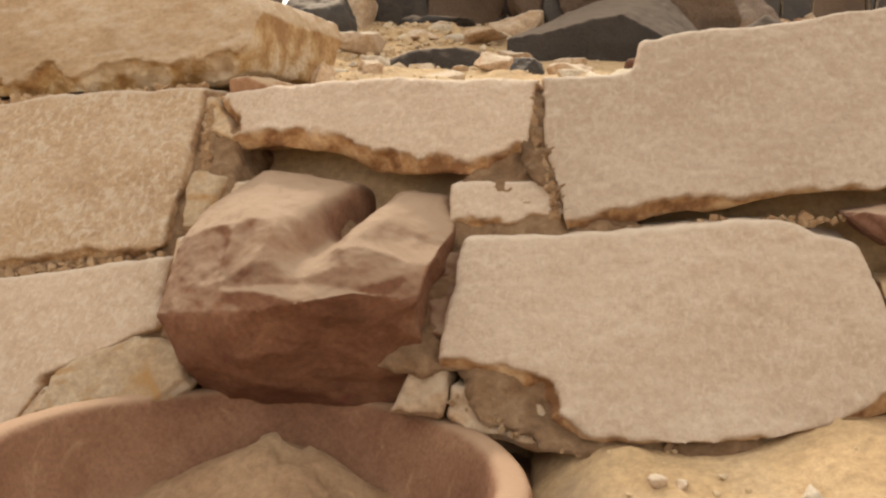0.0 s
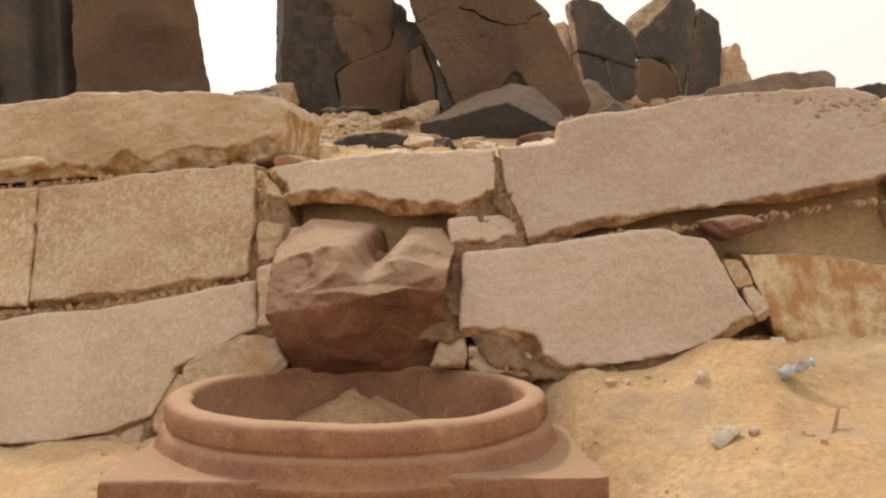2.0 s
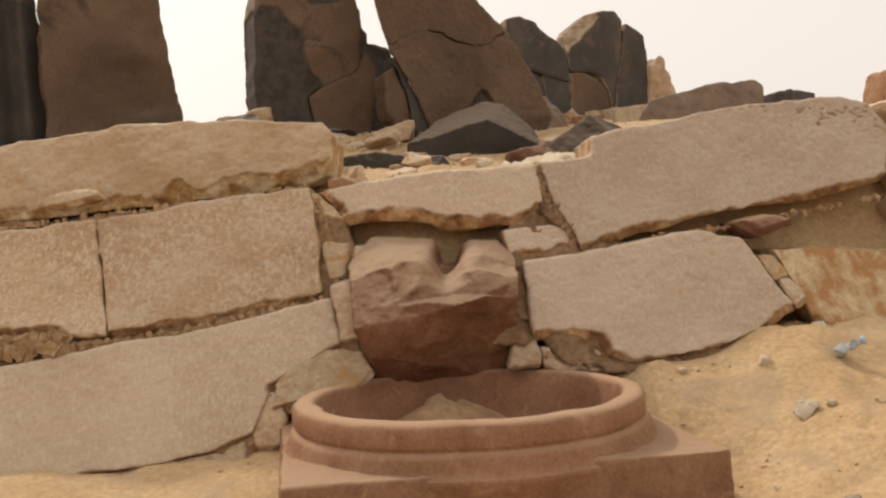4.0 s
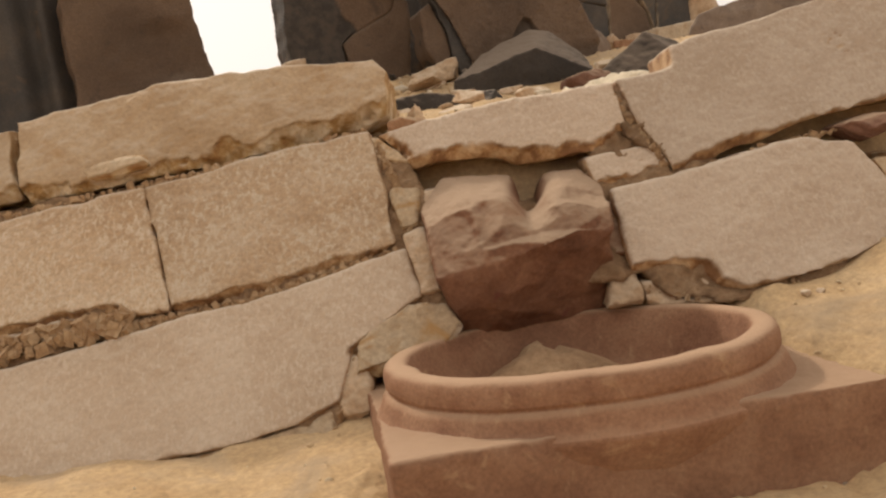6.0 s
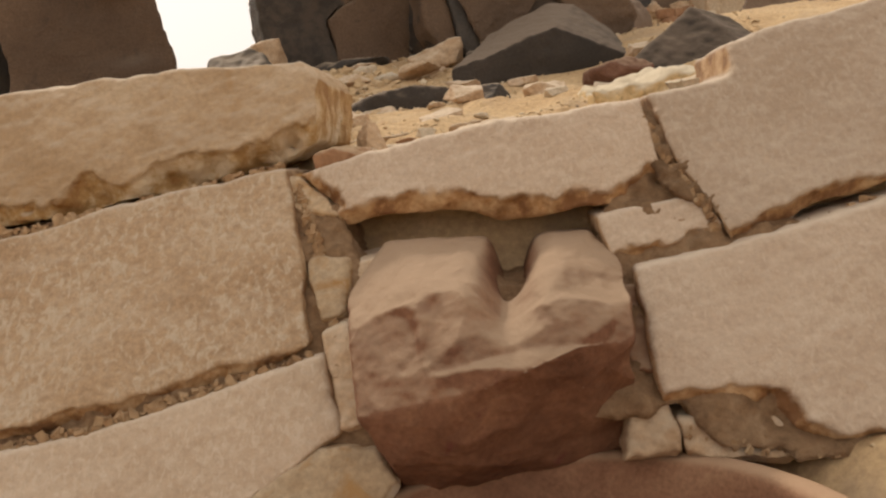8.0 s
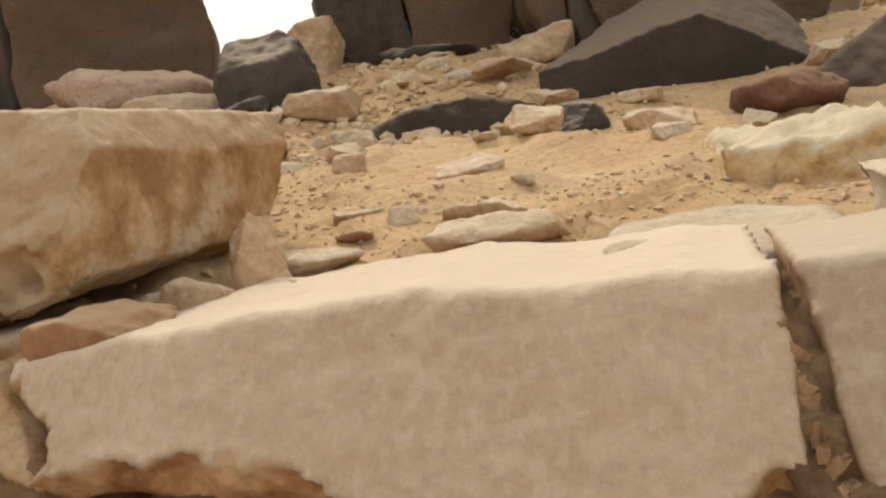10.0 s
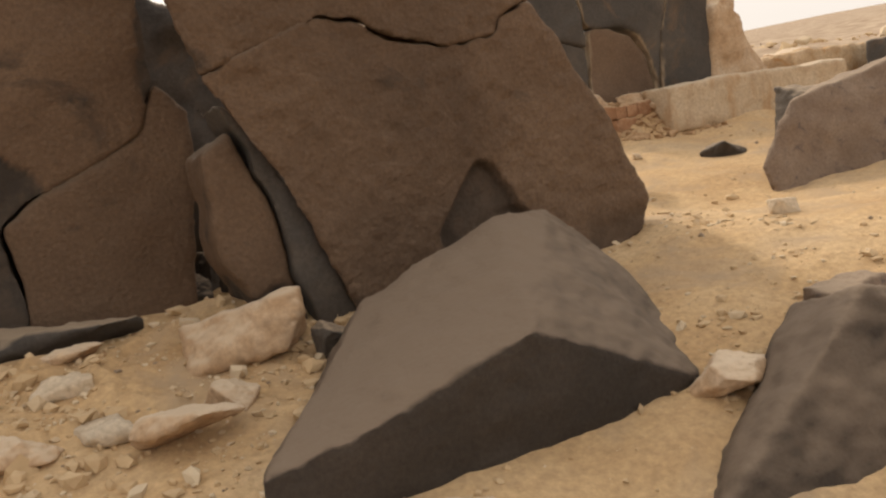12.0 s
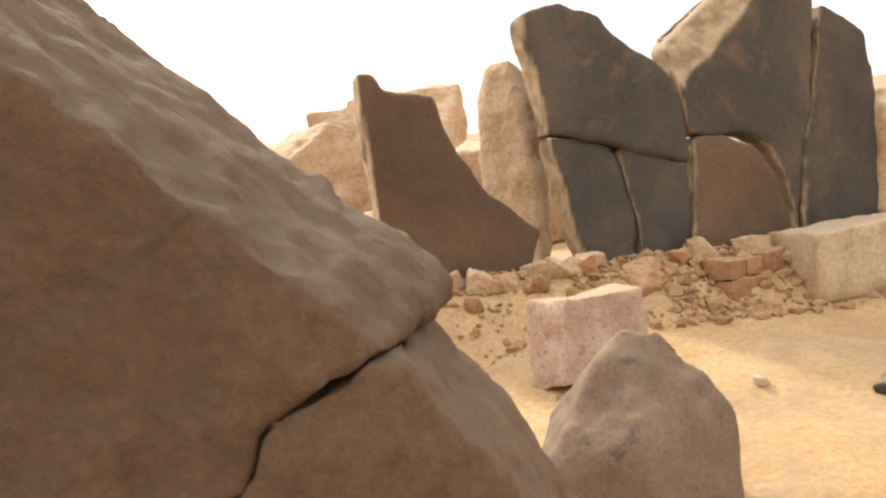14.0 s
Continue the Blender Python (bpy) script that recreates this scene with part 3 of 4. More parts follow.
wall_block([(0.172, 0.93), (0.222, 0.93), (0.25, 0.80), (0.335, 0.51), (0.30, 0.55), (0.205, 0.64), (0.185, 0.66)], seed=83, out=-0.012, mat=MORTAR, name="joint_mortar", jag=0.004, voxel=0.007, chip=0.0, big=(22, 0.014), small=(50, 0.008), deep=0.2, grow=0.002)
# packing stones set back under the lintel, coloured dark to deepen the cavity's shade
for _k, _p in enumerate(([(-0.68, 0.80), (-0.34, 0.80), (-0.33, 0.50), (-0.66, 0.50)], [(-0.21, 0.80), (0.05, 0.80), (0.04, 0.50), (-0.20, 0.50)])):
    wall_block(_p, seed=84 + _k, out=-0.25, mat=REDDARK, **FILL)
# ochre-streaked block beyond the broken corner, and the rough blocks over it
wall_block([(1.19, 0.42), (1.4, 0.41), (1.9, 0.36), (2.2, 0.3), (2.1, -0.02), (1.72, -0.02), (1.42, -0.10), (1.29, 0.05), (1.24, 0.24)], seed=78, out=-0.02, mat=LIME_STREAK, chip=0.02, big=(3, 0.02), deep=0.5)
wall_block([(2.0, 1.27), (2.4, 1.36), (2.8, 1.3), (2.75, 1.0), (2.2, 1.02), (2.02, 1.1)], seed=79, out=0.02, mat=LIME_ROUGH, big=(3, 0.03), deep=0.4)
wall_block([(1.97, 1.06), (2.3, 1.02), (2.6, 0.95), (2.6, 0.7), (2.1, 0.72), (1.9, 0.82)], seed=80, out=-0.05, mat=BRICKRED, big=(3, 0.03), deep=0.4)
wall_block([(1.90, 0.78), (2.02, 0.80), (2.06, 0.66), (1.94, 0.60)], seed=81, out=0.03, mat=LIME_ROUGH, **FILL)
wall_block([(1.88, 0.58), (2.02, 0.72), (2.6, 0.78), (2.7, 0.4), (2.1, 0.35), (1.92, 0.42)], seed=82, out=0.06, mat=LIME_ROUGH, big=(3, 0.03), deep=0.4)

core = jagged([(-3.3, 0.72), (-0.88, 0.86), (-0.74, 0.72), (-0.68, 0.45), (-0.02, 0.42), (0.04, 0.66), (0.16, 0.90), (0.24, 0.9), (0.30, 0.52), (0.95, 0.45), (1.05, 0.42), (1.13, 0.2), (1.0, -0.06), (0.45, -0.16), (0.2, -0.10), (0.1, 0.02), (-0.8, -0.02), (-1.05, -0.2), (-1.1, -0.5), (-3.3, -0.6)], 0.08, 0.01, 90)
me = weather(remeshed(prism(core, lambda u, v: wall_at(u, v, -0.04), lambda u, v: wall_at(u, v, -0.04, 0.35)), 0.014, "mortar_core"), 1, (9, 0.020), (24, 0.010), 90)
under(put("mortar_core", me, MORTAR, None, "crumbling brown mortar and rubble"), wall)


def joint_rubble(line, width, count, seed, out=-0.015, sizes=(0.004, 0.022), label="crumbled brown limestone bits packed in a joint"):
    """Small broken bits along a joint of the wall."""
    rng = np.random.RandomState(seed)
    V, F = [], []
    for k in range(count):
        t = rng.rand() * (len(line) - 1)
        i = min(int(t), len(line) - 2)
        u = line[i][0] + (line[i + 1][0] - line[i][0]) * (t - i)
        v = line[i][1] + (line[i + 1][1] - line[i][1]) * (t - i) + width * (rng.rand() - 0.5)
        r = sizes[0] * (sizes[1] / sizes[0]) ** (rng.rand() ** 1.6)
        turn = Euler(rng.rand(3) * 6.28).to_matrix()
        at = wall_at(u, v, out - 0.5 * r + 0.012 * (rng.rand() - 0.5))
        n = len(V)
        for sx in (-1, 1):
            for sy in (-1, 1):
                for sz in (-1, 1):
                    q = Vector((sx * (0.7 + 0.6 * rng.rand()), sy * (0.5 + 0.5 * rng.rand()), sz * (0.35 + 0.35 * rng.rand())))
                    V.append(at + turn @ (q * r))
        F += [tuple(n + j for j in f) for f in ((0, 1, 3, 2), (4, 6, 7, 5), (0, 4, 5, 1), (2, 3, 7, 6), (0, 2, 6, 4), (1, 5, 7, 3))]
    ob = under(put("joint_rubble", mesh_from("joint_rubble", V, F, False), CRUMBS, None, label, kind="stuff"), wall)
    return ob


joint_rubble([(-2.5, 0.05), (-2.1, 0.10), (-1.9, 0.10)], 0.09, 260, 201, out=0.0, sizes=(0.006, 0.04), label="flat broken limestone bits wedged between two courses")
joint_rubble([(-1.9, 0.09), (-1.38, 0.145), (-0.82, 0.275)], 0.03, 260, 202, out=-0.02)
joint_rubble([(-2.5, 0.72), (-1.85, 0.79), (-1.5, 0.82), (-0.9, 0.91)], 0.04, 260, 203, out=-0.03)
joint_rubble([(-0.86, 0.80), (-0.80, 0.62), (-0.76, 0.36), (-0.76, 0.1)], 0.05, 200, 204, out=-0.03)
joint_rubble([(0.35, 0.45), (0.7, 0.53), (1.0, 0.57), (1.4, 0.64), (1.85, 0.72)], 0.03, 160, 205, out=-0.05, sizes=(0.004, 0.016))
joint_rubble([(0.17, 0.92), (0.21, 0.75), (0.30, 0.53)], 0.05, 150, 206, out=-0.012, sizes=(0.004, 0.016))
joint_rubble([(0.1, -0.03), (0.35, -0.12), (0.8, -0.10), (1.2, 0.05)], 0.04, 90, 207, out=-0.045, sizes=(0.004, 0.014))
joint_rubble([(-1.1, -0.45), (-1.05, -0.2), (-0.9, -0.07), (-0.7, 0.0)], 0.05, 160, 208, out=-0.03)

# ---- spout and basin ----
def boulder(pts, voxel=0.015, seed=1, rounds=2, big=(4, 0.012), small=(18, 0.004), shape=None, name="rock"):
    bm = bmesh.new()
    for p in pts:
        bm.verts.new(p)
    r = bmesh.ops.convex_hull(bm, input=bm.verts)
    bmesh.ops.delete(bm, geom=[g for g in r["geom_interior"] if isinstance(g, bmesh.types.BMVert)], context="VERTS")
    bmesh.ops.recalc_face_normals(bm, faces=bm.faces)
    return weather(remeshed(bm, voxel, name), rounds, big, small, seed, shape)


def spout_shape(co, n):
    u, v, w = wall_uv(co)
    t = step01(-0.1, 0.2, w)
    mid = -0.265 - 0.03 * t
    wide = np.where(u < mid, 0.032 + 0.02 * t, 0.05 + 0.03 * t)         # steep on one side, worn on the other
    front = step01(0.12, 0.36, v)
    k = np.exp(-np.abs((u - mid) / wide) ** 2.0) * front
    p = np.stack([u, v, w], 1)
    cell = np.minimum(np.abs(vnoise(p, 3.6, 71)), np.abs(vnoise(p, 5, 72)))
    low = 1 - step01(0.28, 0.42, v)
    co = co - (0.034 * cell * low)[:, None] * n
    deepen = 1 + 1.1 * step01(0.38, 0.55, v)
    return co + (k * deepen)[:, None] * (np.array(WN) * -0.075 + np.array(WV) * -0.06)


sp = [(-0.62, 0.70, -0.2), (-0.02, 0.66, -0.2), (-0.61, 0.62, -0.06), (-0.04, 0.57, -0.06), (-0.71, 0.40, 0.04), (-0.70, 0.27, 0.11), (-0.46, 0.31, 0.19), (-0.34, 0.30, 0.195), (-0.2, 0.26, 0.205), (0.02, 0.26, 0.11), (0.035, 0.42, 0.0),
      (-0.68, 0.03, 0.12), (-0.36, 0.03, 0.215), (-0.13, 0.11, 0.20), (0.01, 0.15, 0.10), (-0.62, -0.07, 0.04), (-0.45, -0.08, 0.03), (-0.2, 0.01, 0.0), (-0.02, 0.09, -0.03), (-0.68, 0.5, -0.3), (0.0, 0.5, -0.3), (-0.6, -0.1, -0.3), (0.0, -0.05, -0.3)]
me = boulder([wall_at(u, v, w) for u, v, w in sp], 0.008, 11, 1, (4, 0.007), (24, 0.0028), spout_shape, "drain_spout")
put("drain_spout", me, QUARTZITE, None, "broken reddish quartzite drain stone with a worn channel", "drain spout")
me = weather(remeshed(prism(jagged([(-0.64, 0.05), (0.03, 0.16), (0.0, -0.2), (-0.62, -0.2)], 0.05, 0.012, 13), lambda u, v: wall_at(u, v, -0.28), lambda u, v: wall_at(u, v, -0.28, 0.3)), 0.012, "bedding_stone"), 1, (7, 0.02), (22, 0.008), 13)
under(put("bedding_stone", me, QUARTZITE), wall)


def lathe(profile, n=160):
    v, f = [], []
    m = len(profile)
    for i in range(n):
        a = 2 * math.pi * i / n
        v += [(r * math.cos(a), r * math.sin(a), z) for r, z in profile]
    for i in range(n):
        for j in range(m - 1):
            a, b = i * m + j, ((i + 1) % n) * m + j
            f.append((a, b, b + 1, a + 1))
    return v, f


def rounded(profile, k=4):
    """Chaikin-rounded profile."""
    p = [np.array(q, float) for q in profile]
    for _ in range(2):
        out = [p[0]]
        for a, b in zip(p, p[1:]):
            out += [0.75 * a + 0.25 * b, 0.25 * a + 0.75 * b]
        p = out + [p[-1]]
    return [tuple(q) for q in p]


BASIN_AT = Vector((-0.36, 1.94, 0.0))
basin = empty("stone_basin", BASIN_AT, label="round-rimmed reddish quartzite basin on a square base, sunk in sand", category="basin")
prof = rounded([(0.60, 0.30), (0.685, 0.455), (0.672, 0.47), (0.66, 0.49), (0.650, 0.52), (0.640, 0.532), (0.628, 0.540), (0.628, 0.546), (0.637, 0.553), (0.638, 0.60), (0.625, 0.624), (0.585, 0.630), (0.556, 0.622), (0.545, 0.58), (0.52, 0.48), (0.46, 0.38), (0.3, 0.3), (0.0, 0.28)])
v, f = lathe(prof)
rv = np.array(v)
nd = rv * (1, 1, 0) / (np.linalg.norm(rv[:, :2], axis=1)[:, None] + 1e-6)
chips = np.clip(fbm(rv, 7, 3, 31) - 0.75, 0, 1)[:, None]
rv = rv + nd * (0.006 * fbm(rv, 3, 3, 30) + 0.002 * fbm(rv, 25, 2, 33))[:, None] - nd * chips * 0.03 + np.array((0, 0, 1)) * (0.004 * fbm(rv, 4, 2, 35))[:, None]
under(put("rim", mesh_from("rim", rv + np.array(BASIN_AT), f), BASIN), basin)
bm = bmesh.new()
bmesh.ops.create_cube(bm, size=1, matrix=pose(BASIN_AT[0] + 0.02, 1.97, 0.20, 0, 0, -8) @ Matrix.Diagonal((1.40, 1.3, 0.56, 1)))
for q in bm.verts:
    if q.co.z < 0.2:
        q.co.x += 0.04 * (q.co.x - BASIN_AT[0])
        q.co.y += 0.04 * (q.co.y - 1.97)
cv, cf = lathe([(0.0, 0.2), (0.60, 0.2), (0.60, 0.9), (0, 0.9)])
cutter = new("cutter", mesh_from("cutter", [Vector(p) + BASIN_AT for p in cv], cf))
me = weather(remeshed(bm, 0.012, "base", cutter), 2, (3, 0.010), (20, 0.003), 12)
bpy.data.objects.remove(cutter)
under(put("base", me, BASIN), basin)
# drifted sand lying in the bowl
hv, hf = lathe([(0.02 + 0.02 * i, 0) for i in range(26)], 120)
hp = np.array(hv)
hz = np.maximum(0.545 - 0.50 * np.hypot(hp[:, 0] - 0.03, 0.75 * (hp[:, 1] - 0.40)), 0.31 + 0.06 * np.clip(hp[:, 1], -0.3, 0.5))
crust = fbm(hp, 6, 3, 44)
hz = hz + 0.012 * crust + 0.022 * (crust > 0.25)
hp[:, 2] = hz
put("sand_heap", mesh_from("sand_heap", hp + np.array(BASIN_AT), hf), SAND_CRUST, None, "crusted heap of drifted sand inside the basin", "sand", kind="stuff")


# ---- upright basalt slabs ----
def slab_piece(poly, y0, lean_x=0.12, deep=0.35, back=(0, 0), seed=1, voxel=0.016, name="slab", jag=0.018, big=(2.0, 0.016), small=(9.0, 0.005), rounds=2, shape=None, fixed=(), grow=0.008):
    """poly in (x, z); the face stands at y = y0 + lean_x * x. Edges whose start is in fixed keep their line."""
    o = []
    for i, p in enumerate(poly):
        q = poly[(i + 1) % len(poly)]
        o += [np.array(p, float)] if i in fixed else jagged([p, q], 0.07, jag, seed)[: max(1, int(math.dist(p, q) / 0.07))]
    c = np.mean(o, 0)
    o = [p + (p - c) / (np.linalg.norm(p - c) + 1e-6) * grow for p in o]
    bm = prism(o, lambda x, z: Vector((x, y0 + lean_x * x, z)), lambda x, z: Vector((x + back[0] - lean_x * deep, y0 + lean_x * x + deep, z + back[1])))
    return weather(remeshed(bm, voxel, name), rounds, big, small, seed, shape)


axes.append(YARD)
SLABS = dict(category="rock slab", group="upright basalt slabs")
STUMP = [(-0.1, 2.0), (0.82, 2.0), (0.82, 2.9), (0.74, 3.08), (0.52, 3.12), (0.42, 3.32), (-0.1, 3.4)]
crack = [(0.42, 2.815), (0.62, 2.89), (0.80, 2.955), (0.92, 2.94), (1.02, 2.875), (1.21, 2.825), (1.408, 2.846), (1.428, 2.908), (1.558, 2.948)]


fresh = {}


def patchy(seed, cut=0.15):
    """Shallow spalls that bare the dark fresh stone."""
    def shape(co, n):
        m = step01(cut, cut + 0.06, fbm(co * np.array((1, 0.6, 0.8)), 2.1, 3, seed)) * (n[:, 1] < 0.2)
        fresh[seed] = m
        return co - (0.014 * m)[:, None] * n
    return shape


def bare(ob, values):
    ob.data.attributes.new("broken", "FLOAT", "POINT").data.foreach_set("value", np.asarray(values, np.float32))
    return ob


scar = []


def scooped(co, n):
    """The dark shell-shaped scar low on the big slab, and the broken foot."""
    x, z = co[:, 0], co[:, 2]
    p = np.stack([x, 0 * x, z], 1)
    edge = 0.02 * fbm(p, 9, 2, 5)
    m = step01(0.0, 0.018, 2.45 + edge - z - 1.5 * np.abs(x - 1.27 - edge) ** 1.15) * step01(1.10, 1.12, x + edge)
    toe = step01(0.0, 0.06, 2.20 + edge - z) * step01(1.66, 1.70, x + edge)
    foot = 0.7 * step01(0.0, 0.05, 2.10 + 2 * edge - z)
    front = n[:, 1] < -0.3
    scar.append(np.maximum(np.maximum(0.75 * m, 0.4 * toe), foot) * front)
    return co + np.stack([0 * m, (0.05 * m + 0.015 * toe) * front, 0 * m], 1)


big = empty("basalt_slab", (1.1, 6.2, 2.05), label="huge leaning dark basalt slab cracked across", **SLABS)
BIGS = dict(deep=0.30, back=(0.14, 0.0), voxel=0.012, small=(24.0, 0.006), fixed=range(0, 8), jag=0.005, grow=0.006)
lower = under(put("lower_piece", slab_piece(crack + [(1.64, 2.83), (1.83, 2.49), (1.95, 2.2), (1.9, 2.1), (1.72, 1.98), (0.86, 1.95), (0.79, 2.04), (0.62, 2.47)], 6.005, seed=21, shape=scooped, **BIGS), BASALT), big)
bare(lower, scar[0])
under(put("upper_piece", slab_piece(crack + [(1.51, 3.01), (1.44, 3.065), (1.36, 3.14), (1.29, 3.21), (1.14, 3.38), (0.89, 3.60), (0.28, 3.58), (0.33, 3.22)], 6.0, seed=22, **dict(BIGS, back=(0.16, 0.03))), BASALT), big)
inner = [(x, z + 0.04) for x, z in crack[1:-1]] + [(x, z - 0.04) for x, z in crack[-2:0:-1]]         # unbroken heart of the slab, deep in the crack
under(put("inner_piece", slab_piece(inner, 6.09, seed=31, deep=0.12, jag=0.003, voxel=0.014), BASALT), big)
side = under(put("side_fragment", slab_piece([(0.40, 2.60), (0.49, 2.66), (0.56, 2.44), (0.64, 2.0), (0.52, 2.0), (0.40, 2.35)], 6.09, seed=26, deep=0.3, shape=patchy(26)), BASALT), big)

bare(side, fresh[26])
under(put("side_fragment", slab_piece([(0.46, 2.74), (0.55, 2.68), (0.67, 2.40), (0.82, 1.98), (0.66, 1.98), (0.59, 2.36)], 6.05, seed=30, deep=0.25, voxel=0.012), BASALT_FRESH, None, "dark grey splinter"), big)
pb = empty("basalt_slab", (-0.15, 6.6, 2.1), label="upright dark brown basalt slab split by cracks", **SLABS)
split = [(0.33, 2.88), (0.26, 2.72), (0.03, 2.6), (-0.1, 2.55), (-0.2, 2.48), (-0.17, 2.29), (-0.19, 2.0)]
body = under(put("body", slab_piece(split + [(-0.66, 2.0), (-0.65, 2.6), (-0.61, 3.2), (-0.55, 3.55), (0.27, 3.6), (0.32, 3.25)], 6.5, seed=23, fixed=range(0, 6), deep=0.4, shape=patchy(23)), BASALT), pb)
bare(body, fresh[23])
piece = under(put("split_piece", slab_piece(split + [(0.05, 2.0), (0.34, 2.12), (0.42, 2.78)], 6.515, seed=27, fixed=range(0, 6), deep=0.4, grow=0.0, shape=patchy(27, 0.35)), BASALT), pb)
bare(piece, fresh[27])
def hollow(co, n):
    x, z = co[:, 0], co[:, 2]
    m = np.exp(-((x + 1.54) / 0.18) ** 2) * step01(2.35, 2.5, z) * (1 - step01(2.75, 2.95, z))
    return co + np.stack([0 * m, 0.07 * m * (n[:, 1] < -0.3), 0 * m], 1)
put("basalt_slab", slab_piece([(-2.31, 2.00), (-1.29, 2.05), (-1.27, 2.40), (-1.33, 2.80), (-1.37, 3.20), (-1.41, 3.50), (-2.29, 3.55), (-2.32, 3.10)], 6.85, seed=24, shape=hollow), BASALT, None, "upright dark basalt slab with smooth hollow face", **SLABS)


def ribbed(co, n):
    x = co[:, 0]
    return co + np.stack([0 * x, 0.05 * np.sin(x * 16 + 2 * np.sin(x * 5)) * (n[:, 1] < -0.2), 0 * x], 1)


put("basalt_slab", slab_piece([(-3.00, 2.00), (-2.33, 2.05), (-2.35, 2.80), (-2.37, 3.50), (-2.96, 3.60)], 7.2, seed=25, shape=ribbed), BASALT_FRESH, None, "upright blackish basalt slab with vertical ribs", **SLABS)
put("basalt_slab", slab_piece([(-4.02, 2.00), (-2.94, 2.05), (-3.02, 3.00), (-3.12, 3.50), (-3.92, 3.50)], 7.3, seed=28), BASALT, None, "upright dark basalt slab at the end of the row", **SLABS)
put("basalt_slab", slab_piece(STUMP, 7.2, seed=29, big=(4, 0.04)), BASALT_FRESH, None, "low blackish basalt stump standing behind the row", **SLABS)

FS = dict(lean_x=0.0, deep=0.2, voxel=0.02, jag=0.015)


def chipped(co, n):
    """A flake lost from one top corner; sunlit dust painted on narrow edge faces."""
    x, z = co[:, 0], co[:, 2]
    p = np.stack([x, 0 * x, z], 1)
    reach = 0.44 - 0.85 * np.abs(x - 3.91) - 0.9 * np.abs(4.01 - z) + 0.03 * fbm(p, 7, 2, 3)
    m = np.clip(reach, 0, 0.3) * (x > 3.77) * (n[:, 1] < 0.2)
    # left-facing edges tinted pale: sunlight plus sandy dust, put into the colour
    sunlit_dust = step01(0.35, 0.75, -n[:, 0]) * step01(-0.5, 0.2, fbm(co, 5, 3, 12) + 0.5)
    # the bright flake facet shares the same pale, sunlit tint
    sunlit_tint.append(np.clip(step01(0.0, 0.03, m) + sunlit_dust, 0, 1))
    return co + np.stack([0 * m, 0.4 * m, 0 * m], 1)


sunlit_tint = []


def far_slab(label, *pieces):
    base = empty("basalt_slab", (pieces[0][1][0][0], 9.9, 2.6), label=label, **SLABS)
    for k, (nm, poly, mt, off) in enumerate(pieces):
        poly = [(x, z - 0.15 if z < 2.8 else z) for x, z in poly]         # the feet are sunk in the bank
        ob = under(put(nm, slab_piece(poly, 9.85 + off, seed=int(poly[0][0] * 100) + k, shape=chipped, **FS), mt), base)
        bare(ob, sunlit_tint[-1])


far_slab("tilted black basalt slab with broken top and cracked foot",
         ("upper_piece", [(3.03, 3.98), (3.26, 4.04), (3.46, 3.96), (3.64, 3.76), (3.79, 3.63), (3.87, 3.41), (3.89, 3.13), (3.70, 3.19), (3.53, 3.25), (3.26, 3.34), (3.10, 3.36)], BASALT_FAR, 0),
         ("foot_piece", [(3.11, 3.35), (3.26, 3.32), (3.46, 3.26), (3.50, 3.15), (3.54, 2.84), (3.51, 2.65), (3.30, 2.62), (3.18, 2.95)], BASALT_FAR, 0.03),
         ("foot_piece", [(3.48, 3.25), (3.70, 3.18), (3.88, 3.12), (3.85, 2.79), (3.66, 2.66), (3.56, 2.65), (3.56, 2.84)], BASALT_FAR, 0.01))
far_slab("tall black basalt slab with a chipped pale top",
         ("body", [(3.86, 3.76), (4.01, 3.88), (4.21, 4.03), (4.41, 4.07), (4.64, 4.08), (4.75, 3.94), (4.64, 3.29), (4.57, 3.00), (4.51, 2.78), (4.46, 3.02), (4.38, 3.19), (4.27, 3.25), (4.10, 3.26), (3.96, 3.27), (3.90, 3.33)], BASALT_FAR, 0),
         ("foot_piece", [(3.95, 3.25), (4.11, 3.25), (4.31, 3.17), (4.43, 2.97), (4.48, 2.74), (3.87, 2.73)], BASALT_BROWN, 0.02))
far_slab("narrow black basalt slab beside a dark gap", ("body", [(4.80, 3.93), (4.96, 3.85), (5.09, 3.74), (5.11, 3.37), (5.05, 2.72), (4.53, 2.70), (4.61, 3.10), (4.70, 3.48)], BASALT_FAR, 0))
far_slab("dark brown basalt slab with a curved broken edge", ("body", [(2.12, 3.75), (2.22, 3.73), (2.23, 3.64), (2.48, 3.60), (2.55, 3.37), (2.67, 3.15), (2.97, 2.88), (2.79, 2.63), (2.24, 2.54), (2.15, 2.93)], BASALT_BROWN, -0.1))

# ---- loose rocks ----
def chunk(name, at, size, yaw=0, mat=None, label="", category="rock", group="", seed=1, facets=14, voxel=None, tilt=(0, 0), squash=0.6, sink=0.28, big=None):
    """A broken stone: hull of scattered points in a box of that size, resting a little sunk at a place on the ground."""
    rng = np.random.RandomState(seed)
    p = rng.normal(size=(facets, 3))
    p /= np.linalg.norm(p, axis=1)[:, None]
    p = np.sign(p) * np.abs(p) ** squash
    p = p / np.abs(p).max(0) * 0.5
    m = Matrix.Translation(Vector(at) + Vector((0, 0, size[2] * (0.5 - sink)))) @ pose(0, 0, 0, tilt[0], tilt[1], yaw) @ Matrix.Diagonal((*size, 1))
    s = max(size)
    me = boulder([m @ Vector(q) for q in p], voxel or max(0.004, min(0.015, s / 44)), seed, 1, big or (3.0 / s, 0.022 * s), (11 / s, 0.012 * s), None, name)
    return put(name, me, mat or LIME_ROUGH, None, label, category, group)


